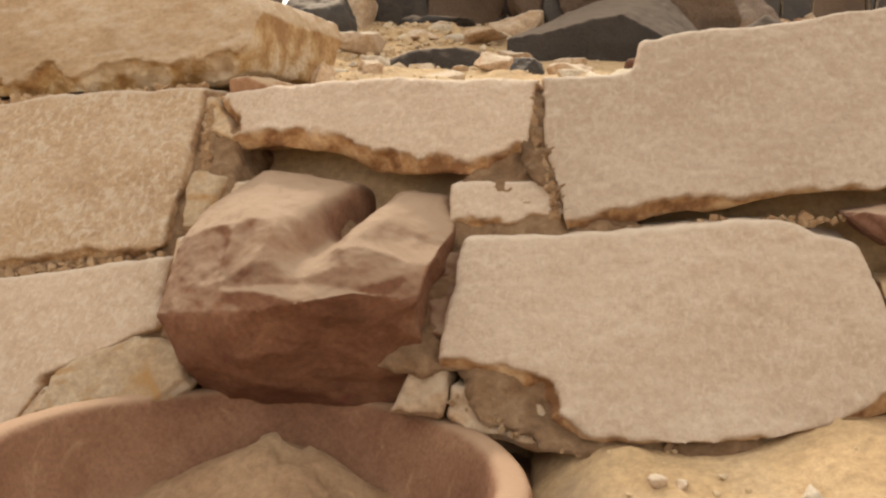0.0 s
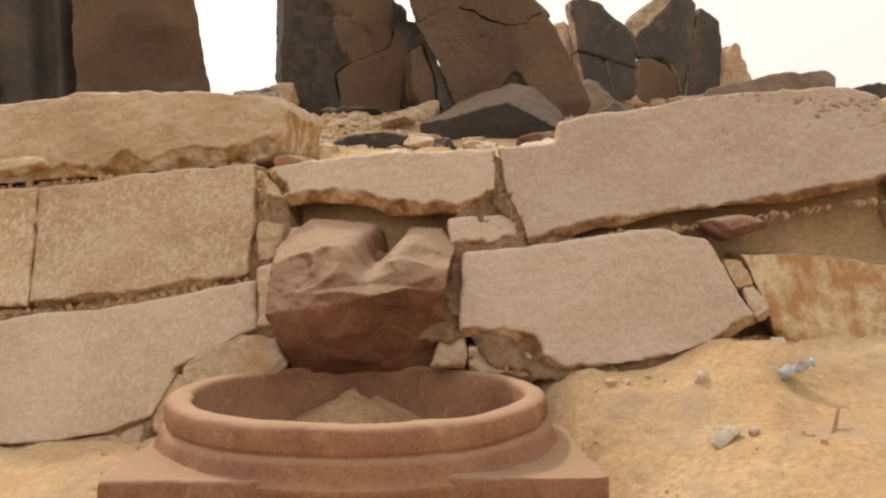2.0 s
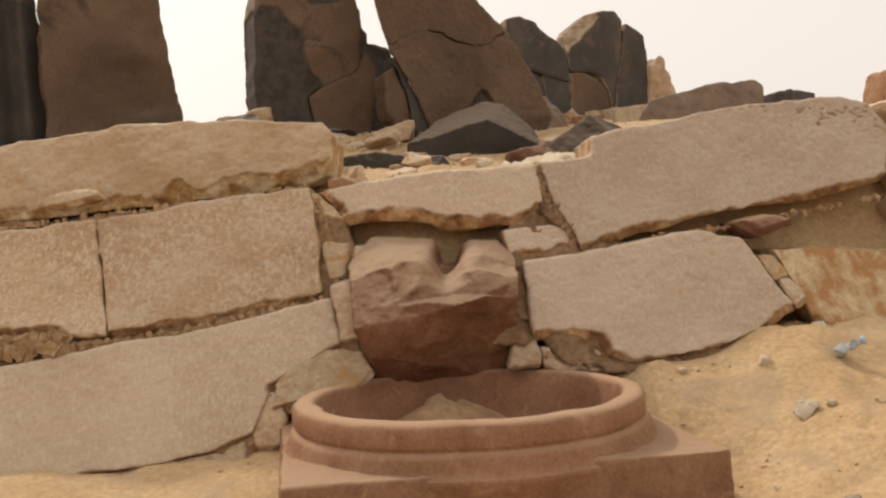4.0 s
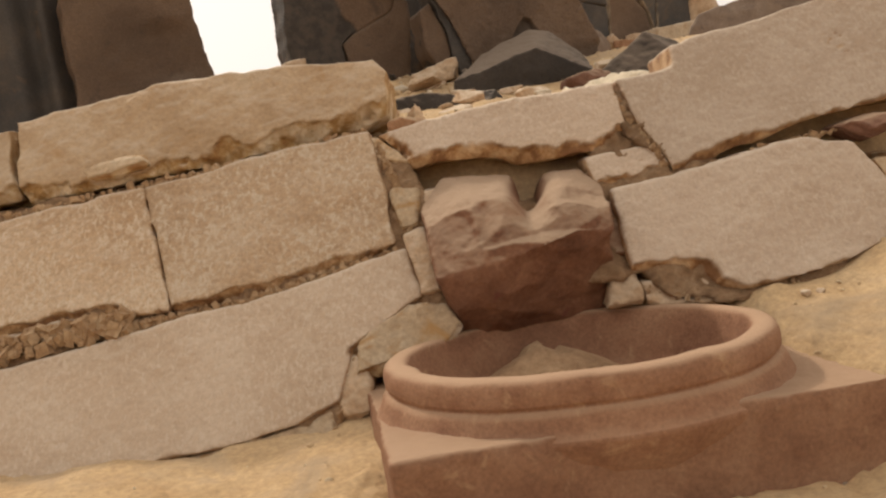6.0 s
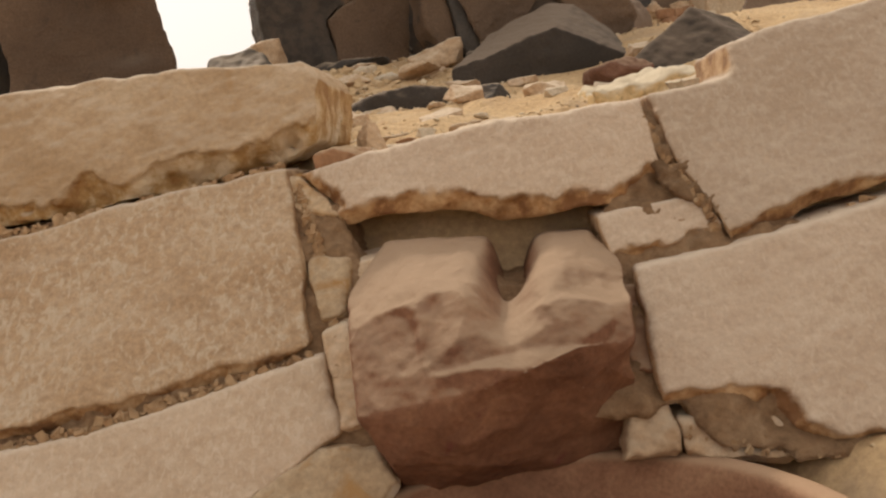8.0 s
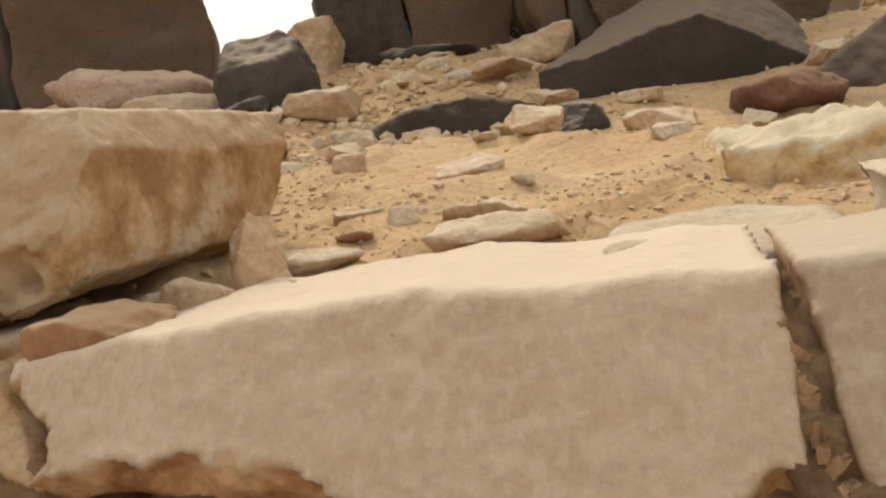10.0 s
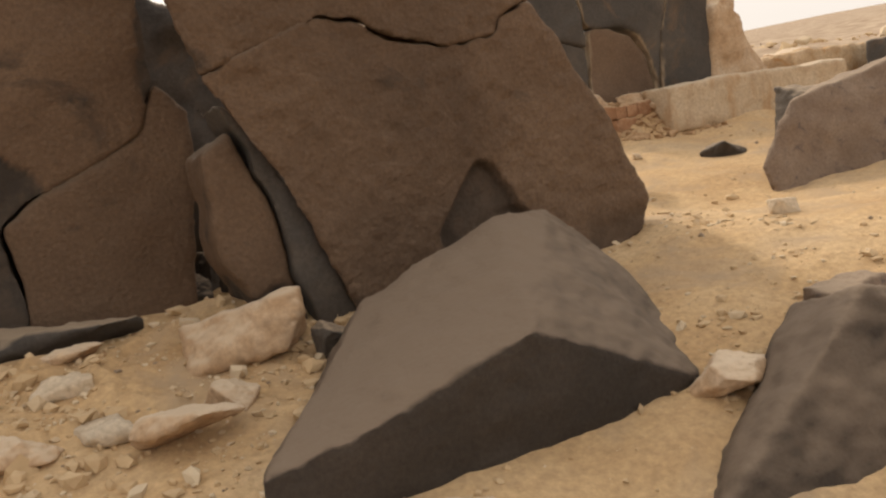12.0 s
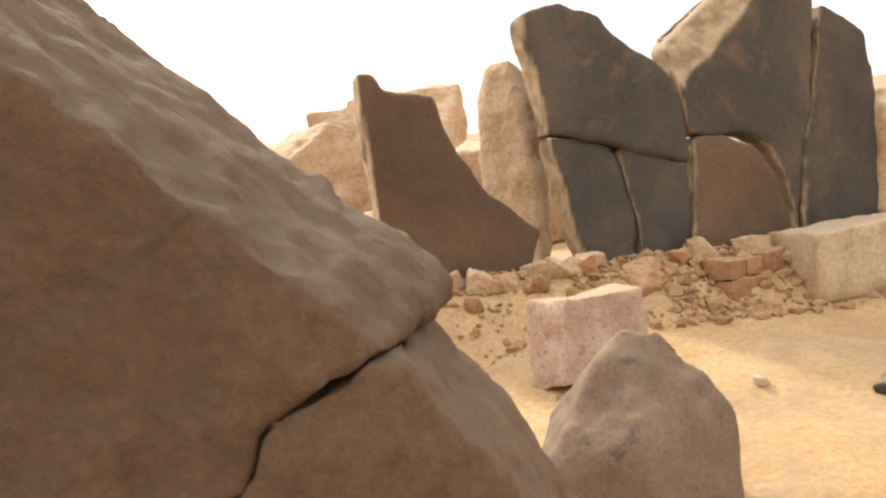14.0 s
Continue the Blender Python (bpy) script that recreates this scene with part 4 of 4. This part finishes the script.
def hewn(name, at, size, yaw=0, mat=None, label="", category="stone block", group="", seed=1, tilt=(0, 0), big=None, taper=0.1, small=(14, 0.006)):
    """A roughly squared stone lying at a place."""
    rng = np.random.RandomState(seed)
    pts = []
    for sx in (-1, 1):
        for sy in (-1, 1):
            for sz in (-1, 1):
                k = 1 - taper * rng.rand(3)
                pts.append(Vector((sx * k[0] * size[0] / 2, sy * k[1] * size[1] / 2, sz * k[2] * size[2] / 2)))
    m = Matrix.Translation(Vector(at) + Vector((0, 0, size[2] * 0.42))) @ pose(0, 0, 0, tilt[0], tilt[1], yaw)
    s = max(size)
    me = boulder([m @ q for q in pts], max(0.008, min(0.022, s / 40)), seed, 2, big or (3.0, 0.02), small, None, name)
    return put(name, me, mat or LIME_ROUGH, None, label, category, group)


def gz(x, y):
    return float(ground_z(x, y) + ground_detail(np.array([x]), np.array([y]))[0])


def on(x, y, dz=0.0):
    """A place on the ground, given and answered in the axes in use."""
    w = axes[-1] @ Vector((x, y, float(yard_z(x, y))))
    return tuple(axes[-1].inverted() @ Vector((w.x, w.y, gz(w.x, w.y) + dz)))


put("basalt_boulder", boulder([(0.27, 5.17, 1.6), (0.29, 5.20, 1.90), (0.40, 5.18, 1.85), (0.62, 5.2, 1.97), (0.96, 5.24, 2.06), (1.19, 5.26, 1.94), (1.40, 5.28, 1.83), (1.38, 5.3, 1.6), (0.4, 5.2, 1.55), (1.15, 5.82, 2.28), (1.36, 5.92, 2.27), (0.7, 5.77, 2.13), (1.5, 5.85, 2.12), (1.6, 5.5, 1.8), (0.5, 6.0, 1.8), (1.65, 6.0, 1.85)], 0.013, 41, 1), BASALT_DUSTY, None, "wedge-shaped basalt boulder with dusty ridged top", "boulder")
put("basalt_boulder", boulder([(1.08, 4.85, 1.66), (1.1, 4.95, 1.60), (1.70, 5.02, 2.03), (1.98, 5.08, 1.94), (2.15, 5.0, 1.77), (2.2, 5.0, 1.55), (1.2, 4.8, 1.55), (2.0, 4.72, 1.6), (1.72, 5.3, 1.96), (2.1, 5.35, 1.85), (1.4, 5.2, 1.6)], 0.013, 42, 1), BASALT_DUSTY, None, "grey basalt boulder with a sloping flat top", "boulder")
put("basalt_boulder", boulder([(-0.42, 5.02, 1.66), (-0.40, 5.06, 1.74), (-0.2, 4.98, 1.80), (0.0, 5.0, 1.83), (0.2, 5.02, 1.79), (0.32, 5.05, 1.73), (0.3, 5.06, 1.62), (-0.3, 4.98, 1.6), (0.1, 4.97, 1.6), (0.1, 5.3, 1.83), (-0.25, 5.3, 1.80), (0.3, 5.3, 1.72)], 0.010, 43, 1, (7, 0.012)), BASALT_DUSTY, None, "flat dark basalt stone half buried in sand", "rock")
LR = dict(group="loose rocks on the slope")
chunk("basalt_rock", on(0.37, 4.77), (0.22, 0.18, 0.16), 10, BASALT_FRESH, "small dark basalt rock lying on sand", seed=44, **LR)
chunk("basalt_boulder", on(-0.86, 5.82, -0.02), (0.50, 0.42, 0.52), 20, BASALT_FRESH, "rounded blackish basalt boulder on rubble", "boulder", seed=45, facets=30, squash=0.85, big=(5, 0.02))
chunk("granite_boulder", on(-1.55, 6.15), (0.85, 0.4, 0.26), 5, PINK, "pinkish granite block lying before the slabs", "boulder", seed=46, facets=22)
chunk("limestone_rock", on(-0.66, 6.30), (0.34, 0.26, 0.40), 5, LIME_ROUGH, "upright buff limestone rock", seed=47, **LR)
chunk("limestone_rock", on(0.42, 6.08, 0.02), (0.40, 0.24, 0.17), -12, LIME_ROUGH, "buff limestone slab fragment on rubble", seed=48, tilt=(0, -8), **LR)
chunk("basalt_rock", on(-0.16, 6.36), (0.62, 0.20, 0.13), -8, BASALT_FRESH, "flat dark basalt flake at the foot of a slab", seed=170, facets=16, **LR)
chunk("basalt_rock", on(0.66, 5.95), (0.14, 0.14, 0.16), 30, BASALT_FRESH, "small dark basalt rock wedged in rubble", seed=49, **LR)
spec = [(-0.43, 4.85, 0.21, 0.16, 0.13, PALE), (-0.2, 4.9, 0.18, 0.1, 0.07, LIME_ROUGH), (0.19, 4.6, 0.20, 0.14, 0.13, LIME_ROUGH), (0.58, 4.42, 0.26, 0.12, 0.11, LIME_ROUGH),
        (0.52, 4.22, 0.15, 0.1, 0.06, PALE), (0.88, 4.5, 0.10, 0.09, 0.09, PALE), (-0.06, 4.1, 0.18, 0.12, 0.08, LIME_ROUGH), (-0.39, 4.3, 0.10, 0.1, 0.09, LIME_ROUGH),
        (0.33, 5.2, 0.2, 0.14, 0.09, LIME_ROUGH), (-0.09, 5.95, 0.16, 0.12, 0.08, PALE), (0.0, 5.75, 0.17, 0.12, 0.07, PALE), (-0.21, 5.7, 0.22, 0.14, 0.09, LIME_ROUGH), (-0.8, 5.35, 0.15, 0.12, 0.11, LIME_ROUGH),
        (-0.57, 5.4, 0.32, 0.22, 0.18, LIME_ROUGH), (0.86, 4.32, 0.13, 0.08, 0.06, BRICKRED), (-0.30, 4.75, 0.06, 0.05, 0.05, PALE), (-0.24, 4.78, 0.04, 0.04, 0.03, PALE), (0.02, 4.55, 0.08, 0.06, 0.04, LIME_ROUGH),
        (0.30, 5.75, 0.17, 0.14, 0.12, LIME_ROUGH), (0.20, 5.6, 0.26, 0.16, 0.16, LIME_ROUGH), (-0.55, 5.05, 0.10, 0.08, 0.06, BASALT_FRESH), (-0.9, 4.6, 0.22, 0.16, 0.09, PALE), (-0.72, 4.9, 0.16, 0.1, 0.06, BASALT_FRESH),
        (0.66, 5.08, 0.16, 0.1, 0.06, LIME_ROUGH), (-0.35, 3.75, 0.13, 0.09, 0.07, LIME_ROUGH), (-0.05, 3.6, 0.2, 0.1, 0.06, LIME_ROUGH), (0.05, 3.85, 0.07, 0.05, 0.04, PALE), (1.47, 5.22, 0.20, 0.15, 0.13, LIME_ROUGH),
        (-0.42, 3.40, 0.2, 0.14, 0.06, PALE), (-0.25, 3.25, 0.11, 0.1, 0.05, LIME_ROUGH), (0.75, 6.0, 0.10, 0.10, 0.08, PALE), (-0.05, 6.2, 0.18, 0.10, 0.06, LIME_ROUGH), (-0.06, 3.42, 0.28, 0.18, 0.08, LIME_ROUGH), (-0.24, 3.62, 0.07, 0.06, 0.06, PALE), (-0.34, 3.52, 0.08, 0.06, 0.04, BRICKRED), (-1.22, 5.72, 0.55, 0.28, 0.20, LIME_ROUGH), (-0.98, 5.62, 0.30, 0.2, 0.12, BASALT_FRESH), (-0.42, 4.5, 0.14, 0.1, 0.07, LIME_ROUGH), (-0.62, 4.55, 0.12, 0.1, 0.06, PALE), (0.12, 4.95, 0.05, 0.05, 0.04, PALE)]
for k, (x, y, a, b, c, mt) in enumerate(spec):
    word = {"limestone_broken": "buff limestone", "limestone_pale": "whitish limestone", "red_block": "reddish brown stone", "basalt_grey": "dark basalt"}[mt.name]
    chunk({"dark basalt": "basalt_rock"}.get(word, "limestone_rock" if "lime" in word else "red_rock"), on(x, y), (a * 1.10, b * 1.25, c * 0.88), (k * 37) % 50 - 25, mt, f"broken {word} piece lying on sandy rubble", seed=100 + k, facets=11, **LR)

chunk("red_rock", on(1.04, 4.66, 0.01), (0.37, 0.28, 0.15), 4, REDDARK, "flat dark reddish stone slab on sand", seed=149, facets=22, squash=0.75, tilt=(-6, 4), **LR)

# behind the wall top
hewn("limestone_block", (0.89, 3.82, 1.39), (0.86, 0.50, 0.24), -16, PALE_PIT, "pitted pale limestone block behind the wall top", seed=51, big=(7, 0.03), small=(28, 0.014), taper=0.3)
hewn("limestone_block", (0.72, 3.05, 1.44), (0.42, 0.3, 0.12), -16, PALE, "broken whitish limestone edge on the wall top", seed=53, taper=0.3)
axes.pop()
hewn("limestone_block", (0.44, 3.30, 1.455), (0.42, 0.56, 0.10), -16, PALE, "thin whitish limestone flake on the wall top", seed=52, taper=0.25)
chunk("limestone_rock", (-0.36, 3.46, 1.42), (0.13, 0.10, 0.28), 15, LIME_ROUGH, "pointed limestone splinter beside the block", seed=54, **LR)
chunk("red_rock", (-0.53, 3.06, 1.46), (0.22, 0.13, 0.09), 12, BRICKRED, "reddish stone wedged under the upper block", seed=55, **LR)
chunk("limestone_rock", (-0.45, 3.30, 1.43), (0.17, 0.13, 0.13), 10, LIME_ROUGH, "yellowish limestone lump under the upper block", seed=56, **LR)
for k, (x, y, a, c) in enumerate([(-0.52, 3.40, 0.16, 0.10), (-0.40, 3.22, 0.08, 0.06), (-0.34, 3.30, 0.09, 0.05), (-0.30, 3.38, 0.06, 0.05), (-0.56, 3.22, 0.12, 0.08), (-0.48, 3.52, 0.10, 0.07)]):
    chunk("limestone_rock", on(x, y), (a, a * 0.75, c), 47 * k, (PALE, LIME_ROUGH, BRICKRED)[k % 3], "broken stone piece lodged beside the upper block", seed=160 + k, facets=12, **LR)
hewn("stone_block", (2.74, 2.85, 1.80), (0.46, 0.35, 0.24), -14, BRICKRED, "squared reddish brown block on the wall end", seed=58, tilt=(0, 8))
axes.append(YARD)

# ---- the yard behind ----
put("granite_boulder", boulder([(3.4, 7.19, 1.78), (4.15, 7.14, 1.68), (4.85, 7.14, 1.88), (3.33, 7.29, 2.13), (3.57, 7.29, 2.46), (3.95, 7.29, 2.54), (4.45, 7.24, 2.61), (4.9, 7.24, 2.65), (4.99, 7.24, 2.58), (4.87, 7.16, 2.28), (4.15, 7.84, 2.44), (4.55, 7.94, 2.58), (4.85, 7.84, 2.61), (4.2, 7.94, 1.83), (4.85, 7.94, 1.83)], 0.016, 61, 1, (3, 0.025), (12, 0.006)), GRANITE, None, "large slab-like grey-brown granite boulder on sand", "boulder")
chunk("basalt_boulder", on(4.5, 8.27, 0.02), (0.42, 0.35, 0.50), 15, BASALT_FRESH, "small upright dark basalt boulder", "boulder", seed=62)
chunk("basalt_rock", on(3.81, 8.22), (0.34, 0.22, 0.15), 20, BASALT_FRESH, "dark pointed basalt rock on sand", seed=63)
hewn("limestone_block", (5.18, 9.62, 2.37), (2.0, 0.42, 0.38), 6, LIME_DRIP, "long limestone block with ochre drip stains", seed=64)
hewn("limestone_block", (6.64, 10.45, 2.48), (1.5, 0.55, 0.42), 18, LIME_PATCHY, "pale squared limestone block in the yard", seed=65)
hewn("basalt_block", (7.4, 9.95, 2.5), (0.8, 0.55, 0.42), 22, BASALT_FRESH, "dark squared basalt block in the yard", seed=66)
chunk("limestone_boulder", (5.36, 10.08, 2.70), (0.78, 0.50, 1.30), 15, LIME_ROUGH, "tall weathered buff limestone boulder by the slabs", "boulder", seed=67, facets=24)
for k in range(6):
    bx, by = 3.84 + 0.13 * (k % 3), 9.50 + 0.05 * (k % 3)
    hewn("brick_stone", (bx, by, 2.42 + 0.10 * (k // 3)), (0.15, 0.16, 0.11), 21, BRICKRED, "reddish brown foundation stone under the slab", "stone", "foundation stones", seed=70 + k)
rng = np.random.RandomState(7)
for k in range(26):
    bx = 2.1 + 2.6 * k / 26 + 0.05 * rng.rand()
    by = 9.77 - 0.22 * rng.rand()
    a = 0.10 + 0.17 * rng.rand()
    chunk("foundation_stone", on(bx, by, -0.03), (a, a * 0.75, a * (0.5 + 0.3 * rng.rand())), rng.rand() * 90 - 45, (LIME_ROUGH, BRICKRED, LIME_ROUGH)[k % 3], "rough foundation stone in the bank below the slabs", "stone", "foundation stones", seed=80 + k, facets=14)
hewn("granite_block", on(2.78, 8.80, -0.03), (0.52, 0.32, 0.45), 12, PINK, "pinkish granite block standing on sand", seed=90, taper=0.35)
put("granite_boulder", boulder([Vector((2.47, 7.78, 2.1)) + 0.95 * Vector(q) for q in [(-0.36, -0.1, -0.1), (-0.33, -0.05, 0.18), (-0.10, 0.0, 0.47), (0.02, 0.02, 0.59), (0.15, 0.03, 0.57), (0.20, 0.02, 0.40), (0.35, -0.02, 0.30), (0.37, 0.0, 0.2), (0.32, -0.08, -0.1), (0.0, -0.22, 0.05), (-0.05, -0.2, 0.28), (-0.15, 0.25, 0.3), (0.15, 0.25, 0.4), (0.3, 0.2, 0.1), (-0.3, 0.25, -0.1)]], 0.014, 91, 1, (5, 0.015)), GRANITE, None, "wedge-shaped grey boulder on sand", "boulder")
chunk("granite_rock", on(1.89, 5.26), (0.28, 0.24, 0.2), 10, GRANITE, "rough grey granite rock lying on gravel", seed=92)
chunk("limestone_boulder", (3.08, 10.35, 2.76), (0.28, 0.42, 1.5), 20, LIME_PIT, "tall crumbling yellow limestone rock behind the slabs", "boulder", seed=93, facets=24)
chunk("limestone_rock", on(2.42, 6.1), (0.12, 0.1, 0.09), 10, PALE, "whitish stone chip on sand", seed=94)
chunk("limestone_rock", on(3.32, 8.45), (0.09, 0.07, 0.07), 10, PALE, "whitish stone chip on sand", seed=95)
for k, (x, y, a, c) in enumerate([(0.30, 6.7, 0.2, 0.16), (0.42, 6.95, 0.22, 0.2), (0.36, 7.2, 0.2, 0.14), (0.5, 6.75, 0.14, 0.12)]):
    chunk("basalt_rock", on(x, y), (a, a * 0.8, c), 40 * k, BASALT_FRESH, "dark basalt rubble between the slabs", seed=96 + k, **LR)
for k, (x, y, z, a, c) in enumerate([(2.05, 12.2, 2.85, 0.9, 1.3), (2.5, 12.7, 2.9, 0.9, 1.5), (3.0, 12.8, 2.9, 1.3, 1.9), (1.75, 12.9, 2.8, 0.8, 1.2), (2.2, 11.4, 2.7, 0.6, 0.6), (3.5, 12.0, 2.8, 0.9, 1.0), (4.2, 14.2, 2.9, 1.6, 0.9), (9.5, 14, 2.7, 1.2, 0.6), (11, 13, 2.7, 1.5, 0.5), (12.5, 17, 2.7, 1.6, 0.7), (8.2, 11.6, 2.6, 0.9, 0.4), (15, 18, 2.7, 1.8, 0.6)]):
    chunk("limestone_boulder", (x, y, z), (a, a * 0.7, c), 33 * k, LIME_ROUGH, "buff limestone block in the ruin field behind", "boulder", "ruin field blocks", seed=110 + k, facets=18)


axes.pop()
# ---- a crumpled bottle and a stick on the sand ----
litter = empty("plastic_bottle", on(1.05, 1.66), label="crumpled clear bluish plastic bottle on the sand", category="bottle")
prof = rounded([(0.0, 0.0), (0.03, 0.0), (0.034, 0.03), (0.026, 0.06), (0.034, 0.09), (0.03, 0.115), (0.013, 0.14), (0.013, 0.155)])
v, f = lathe(prof, 28)
bv = np.array(v)
bv = bv * (1.05, 0.62, 0.68) + np.stack([0.015 * vnoise(bv, 34, 5), 0.015 * vnoise(bv, 34, 6), 0.013 * vnoise(bv, 30, 7)], 1)
m4 = np.array(pose(1.05, 1.66, gz(1.05, 1.66) + 0.018, 66, 10, 60))
bv = bv @ m4[:3, :3].T + m4[:3, 3]
under(put("bottle_body", mesh_from("bottle_body", bv, f), PLASTIC), litter)
v, f = lathe([(0.0, 0.118), (0.016, 0.118), (0.016, 0.104), (0.0, 0.104)], 20)
bv = np.array(v) @ m4[:3, :3].T + m4[:3, 3]
under(put("cap", mesh_from("cap", bv, f), CAP, None, "pale blue screw cap"), litter)
v, f = lathe(rounded([(0.0, 0.0), (0.009, 0.0), (0.007, 0.05), (0.004, 0.09), (0.0, 0.095)]), 10)
st = np.array(pose(1.02, 1.33, gz(1.02, 1.33) - 0.01, 8, 6, 0))
put("wooden_peg", mesh_from("wooden_peg", np.array(v) @ st[:3, :3].T + st[:3, 3], f), LIME_ROUGH, None, "small brown wooden peg stuck in sand", "peg")
for k, (x, y, a, mt) in enumerate([(0.72, 1.44, 0.11, PALE), (0.80, 1.41, 0.05, PALE), (0.82, 1.80, 0.07, PALE), (1.2, 1.92, 0.06, PALE), (0.55, 1.95, 0.05, LIME_ROUGH), (0.60, 1.93, 0.04, LIME_ROUGH), (1.25, 1.3, 0.04, PALE), (0.50, 0.98, 0.09, BASALT_FRESH), (0.9, 1.2, 0.04, LIME_ROUGH), (0.35, 1.85, 0.05, LIME_ROUGH)]):
    chunk("stone_chip", on(x, y), (a, a * 0.75, a * 0.6), 50 * k, mt, "small broken stone chip lying on sand", "stone chip", "stone chips", seed=130 + k, facets=12)


# ---- gravel and rubble ----
def gravel(name, count, area, sizes, seed, mat, label, density=None, sink=0.3):
    """Many small stones in one mesh, lying on the ground."""
    rng = np.random.RandomState(seed)
    bm = bmesh.new()
    bmesh.ops.create_icosphere(bm, subdivisions=1, radius=1)
    bv = np.array([q.co[:] for q in bm.verts])
    bf = np.array([[q.index for q in fc.verts] for fc in bm.faces])
    bm.free()
    x, y = rng.uniform(area[0], area[1], count), rng.uniform(area[2], area[3], count)
    if density is not None:
        keep = rng.rand(count) < density(x, y)
        x, y = x[keep], y[keep]
    n = len(x)
    r = sizes[0] * (sizes[1] / sizes[0]) ** (rng.rand(n) ** 2.2)
    z = ground_z(x, y) + ground_detail(x, y)
    V = bv[None] * (1 + 0.35 * rng.normal(size=(n, len(bv), 1)).clip(-1.2, 1.2)) * rng.uniform(0.55, 1.25, (n, 1, 3)) * r[:, None, None]
    a = rng.rand(n) * 6.28
    c, s_ = np.cos(a)[:, None], np.sin(a)[:, None]
    V = np.stack([V[..., 0] * c - V[..., 1] * s_, V[..., 0] * s_ + V[..., 1] * c, V[..., 2] * 0.75], -1)
    V = V + np.stack([x, y, z + r * (0.5 - sink)], -1)[:, None]
    F = bf[None] + (np.arange(n) * len(bv))[:, None, None]
    return put(name, mesh_from(name, V.reshape(-1, 3), F.reshape(-1, 3), False), mat, None, label, "gravel", kind="stuff")


def clumps(x, y, s, cut, seed):
    return step01(cut, cut + 0.5, fbm(np.stack([x, y, 0 * x], 1), s, 2, seed))


behind = lambda x, y: (plane_z(x, y) > 2.0)
gravel("gravel", 24000, (-1.5, 1.9, 3.0, 6.9), (0.002, 0.012), 1, RUBBLE, "buff limestone gravel and chips on the slope", lambda x, y: behind(x, y) * (0.10 + 0.9 * clumps(x, y, 1.6, -0.05, 5)))
gravel("gravel", 3500, (-1.2, 1.0, 5.0, 6.8), (0.005, 0.038), 2, RUBBLE, "rubble bank below the upright slabs", lambda x, y: 0.2 + 0.8 * clumps(x, y, 2.2, -0.2, 6))
gravel("gravel", 1300, (1.4, 6.5, 5.5, 10.5), (0.004, 0.03), 3, RUBBLE, "scattered stone chips in the sandy yard", lambda x, y: 0.1 + 0.9 * clumps(x, y, 1.2, 0.1, 7))
gravel("gravel", 1300, (1.2, 2.7, 5.2, 6.6), (0.003, 0.022), 12, RUBBLE, "stone chips round the foot of the leaning slab", lambda x, y: 0.1 + 0.9 * clumps(x, y, 2.2, -0.1, 12))
gravel("gravel", 5500, (1.9, 5.0, 9.3, 10.2), (0.006, 0.05), 6, CRUMBS, "rubble bank below the far basalt slabs", lambda x, y: (y > 9.42) * (y < 10.05) * (0.25 + 0.75 * clumps(x, y, 2.5, -0.1, 11)))
gravel("gravel", 1600, (-2.4, 2.2, 0.0, 2.3), (0.002, 0.014), 4, RUBBLE, "fine stone chips on the sand before the wall", lambda x, y: (plane_z(x, y) < 0.75) * (0.1 + 0.9 * clumps(x, y, 2.0, 0.0, 8)) * (np.hypot(x + 0.36, y - 1.97) > 0.8))
gravel("rubble_field", 5000, (1, 70, 11, 90), (0.06, 0.7), 5, RUBBLE, "wide field of limestone rubble on the desert slope", lambda x, y: 0.15 + 0.85 * clumps(x, y, 0.15, -0.2, 9))
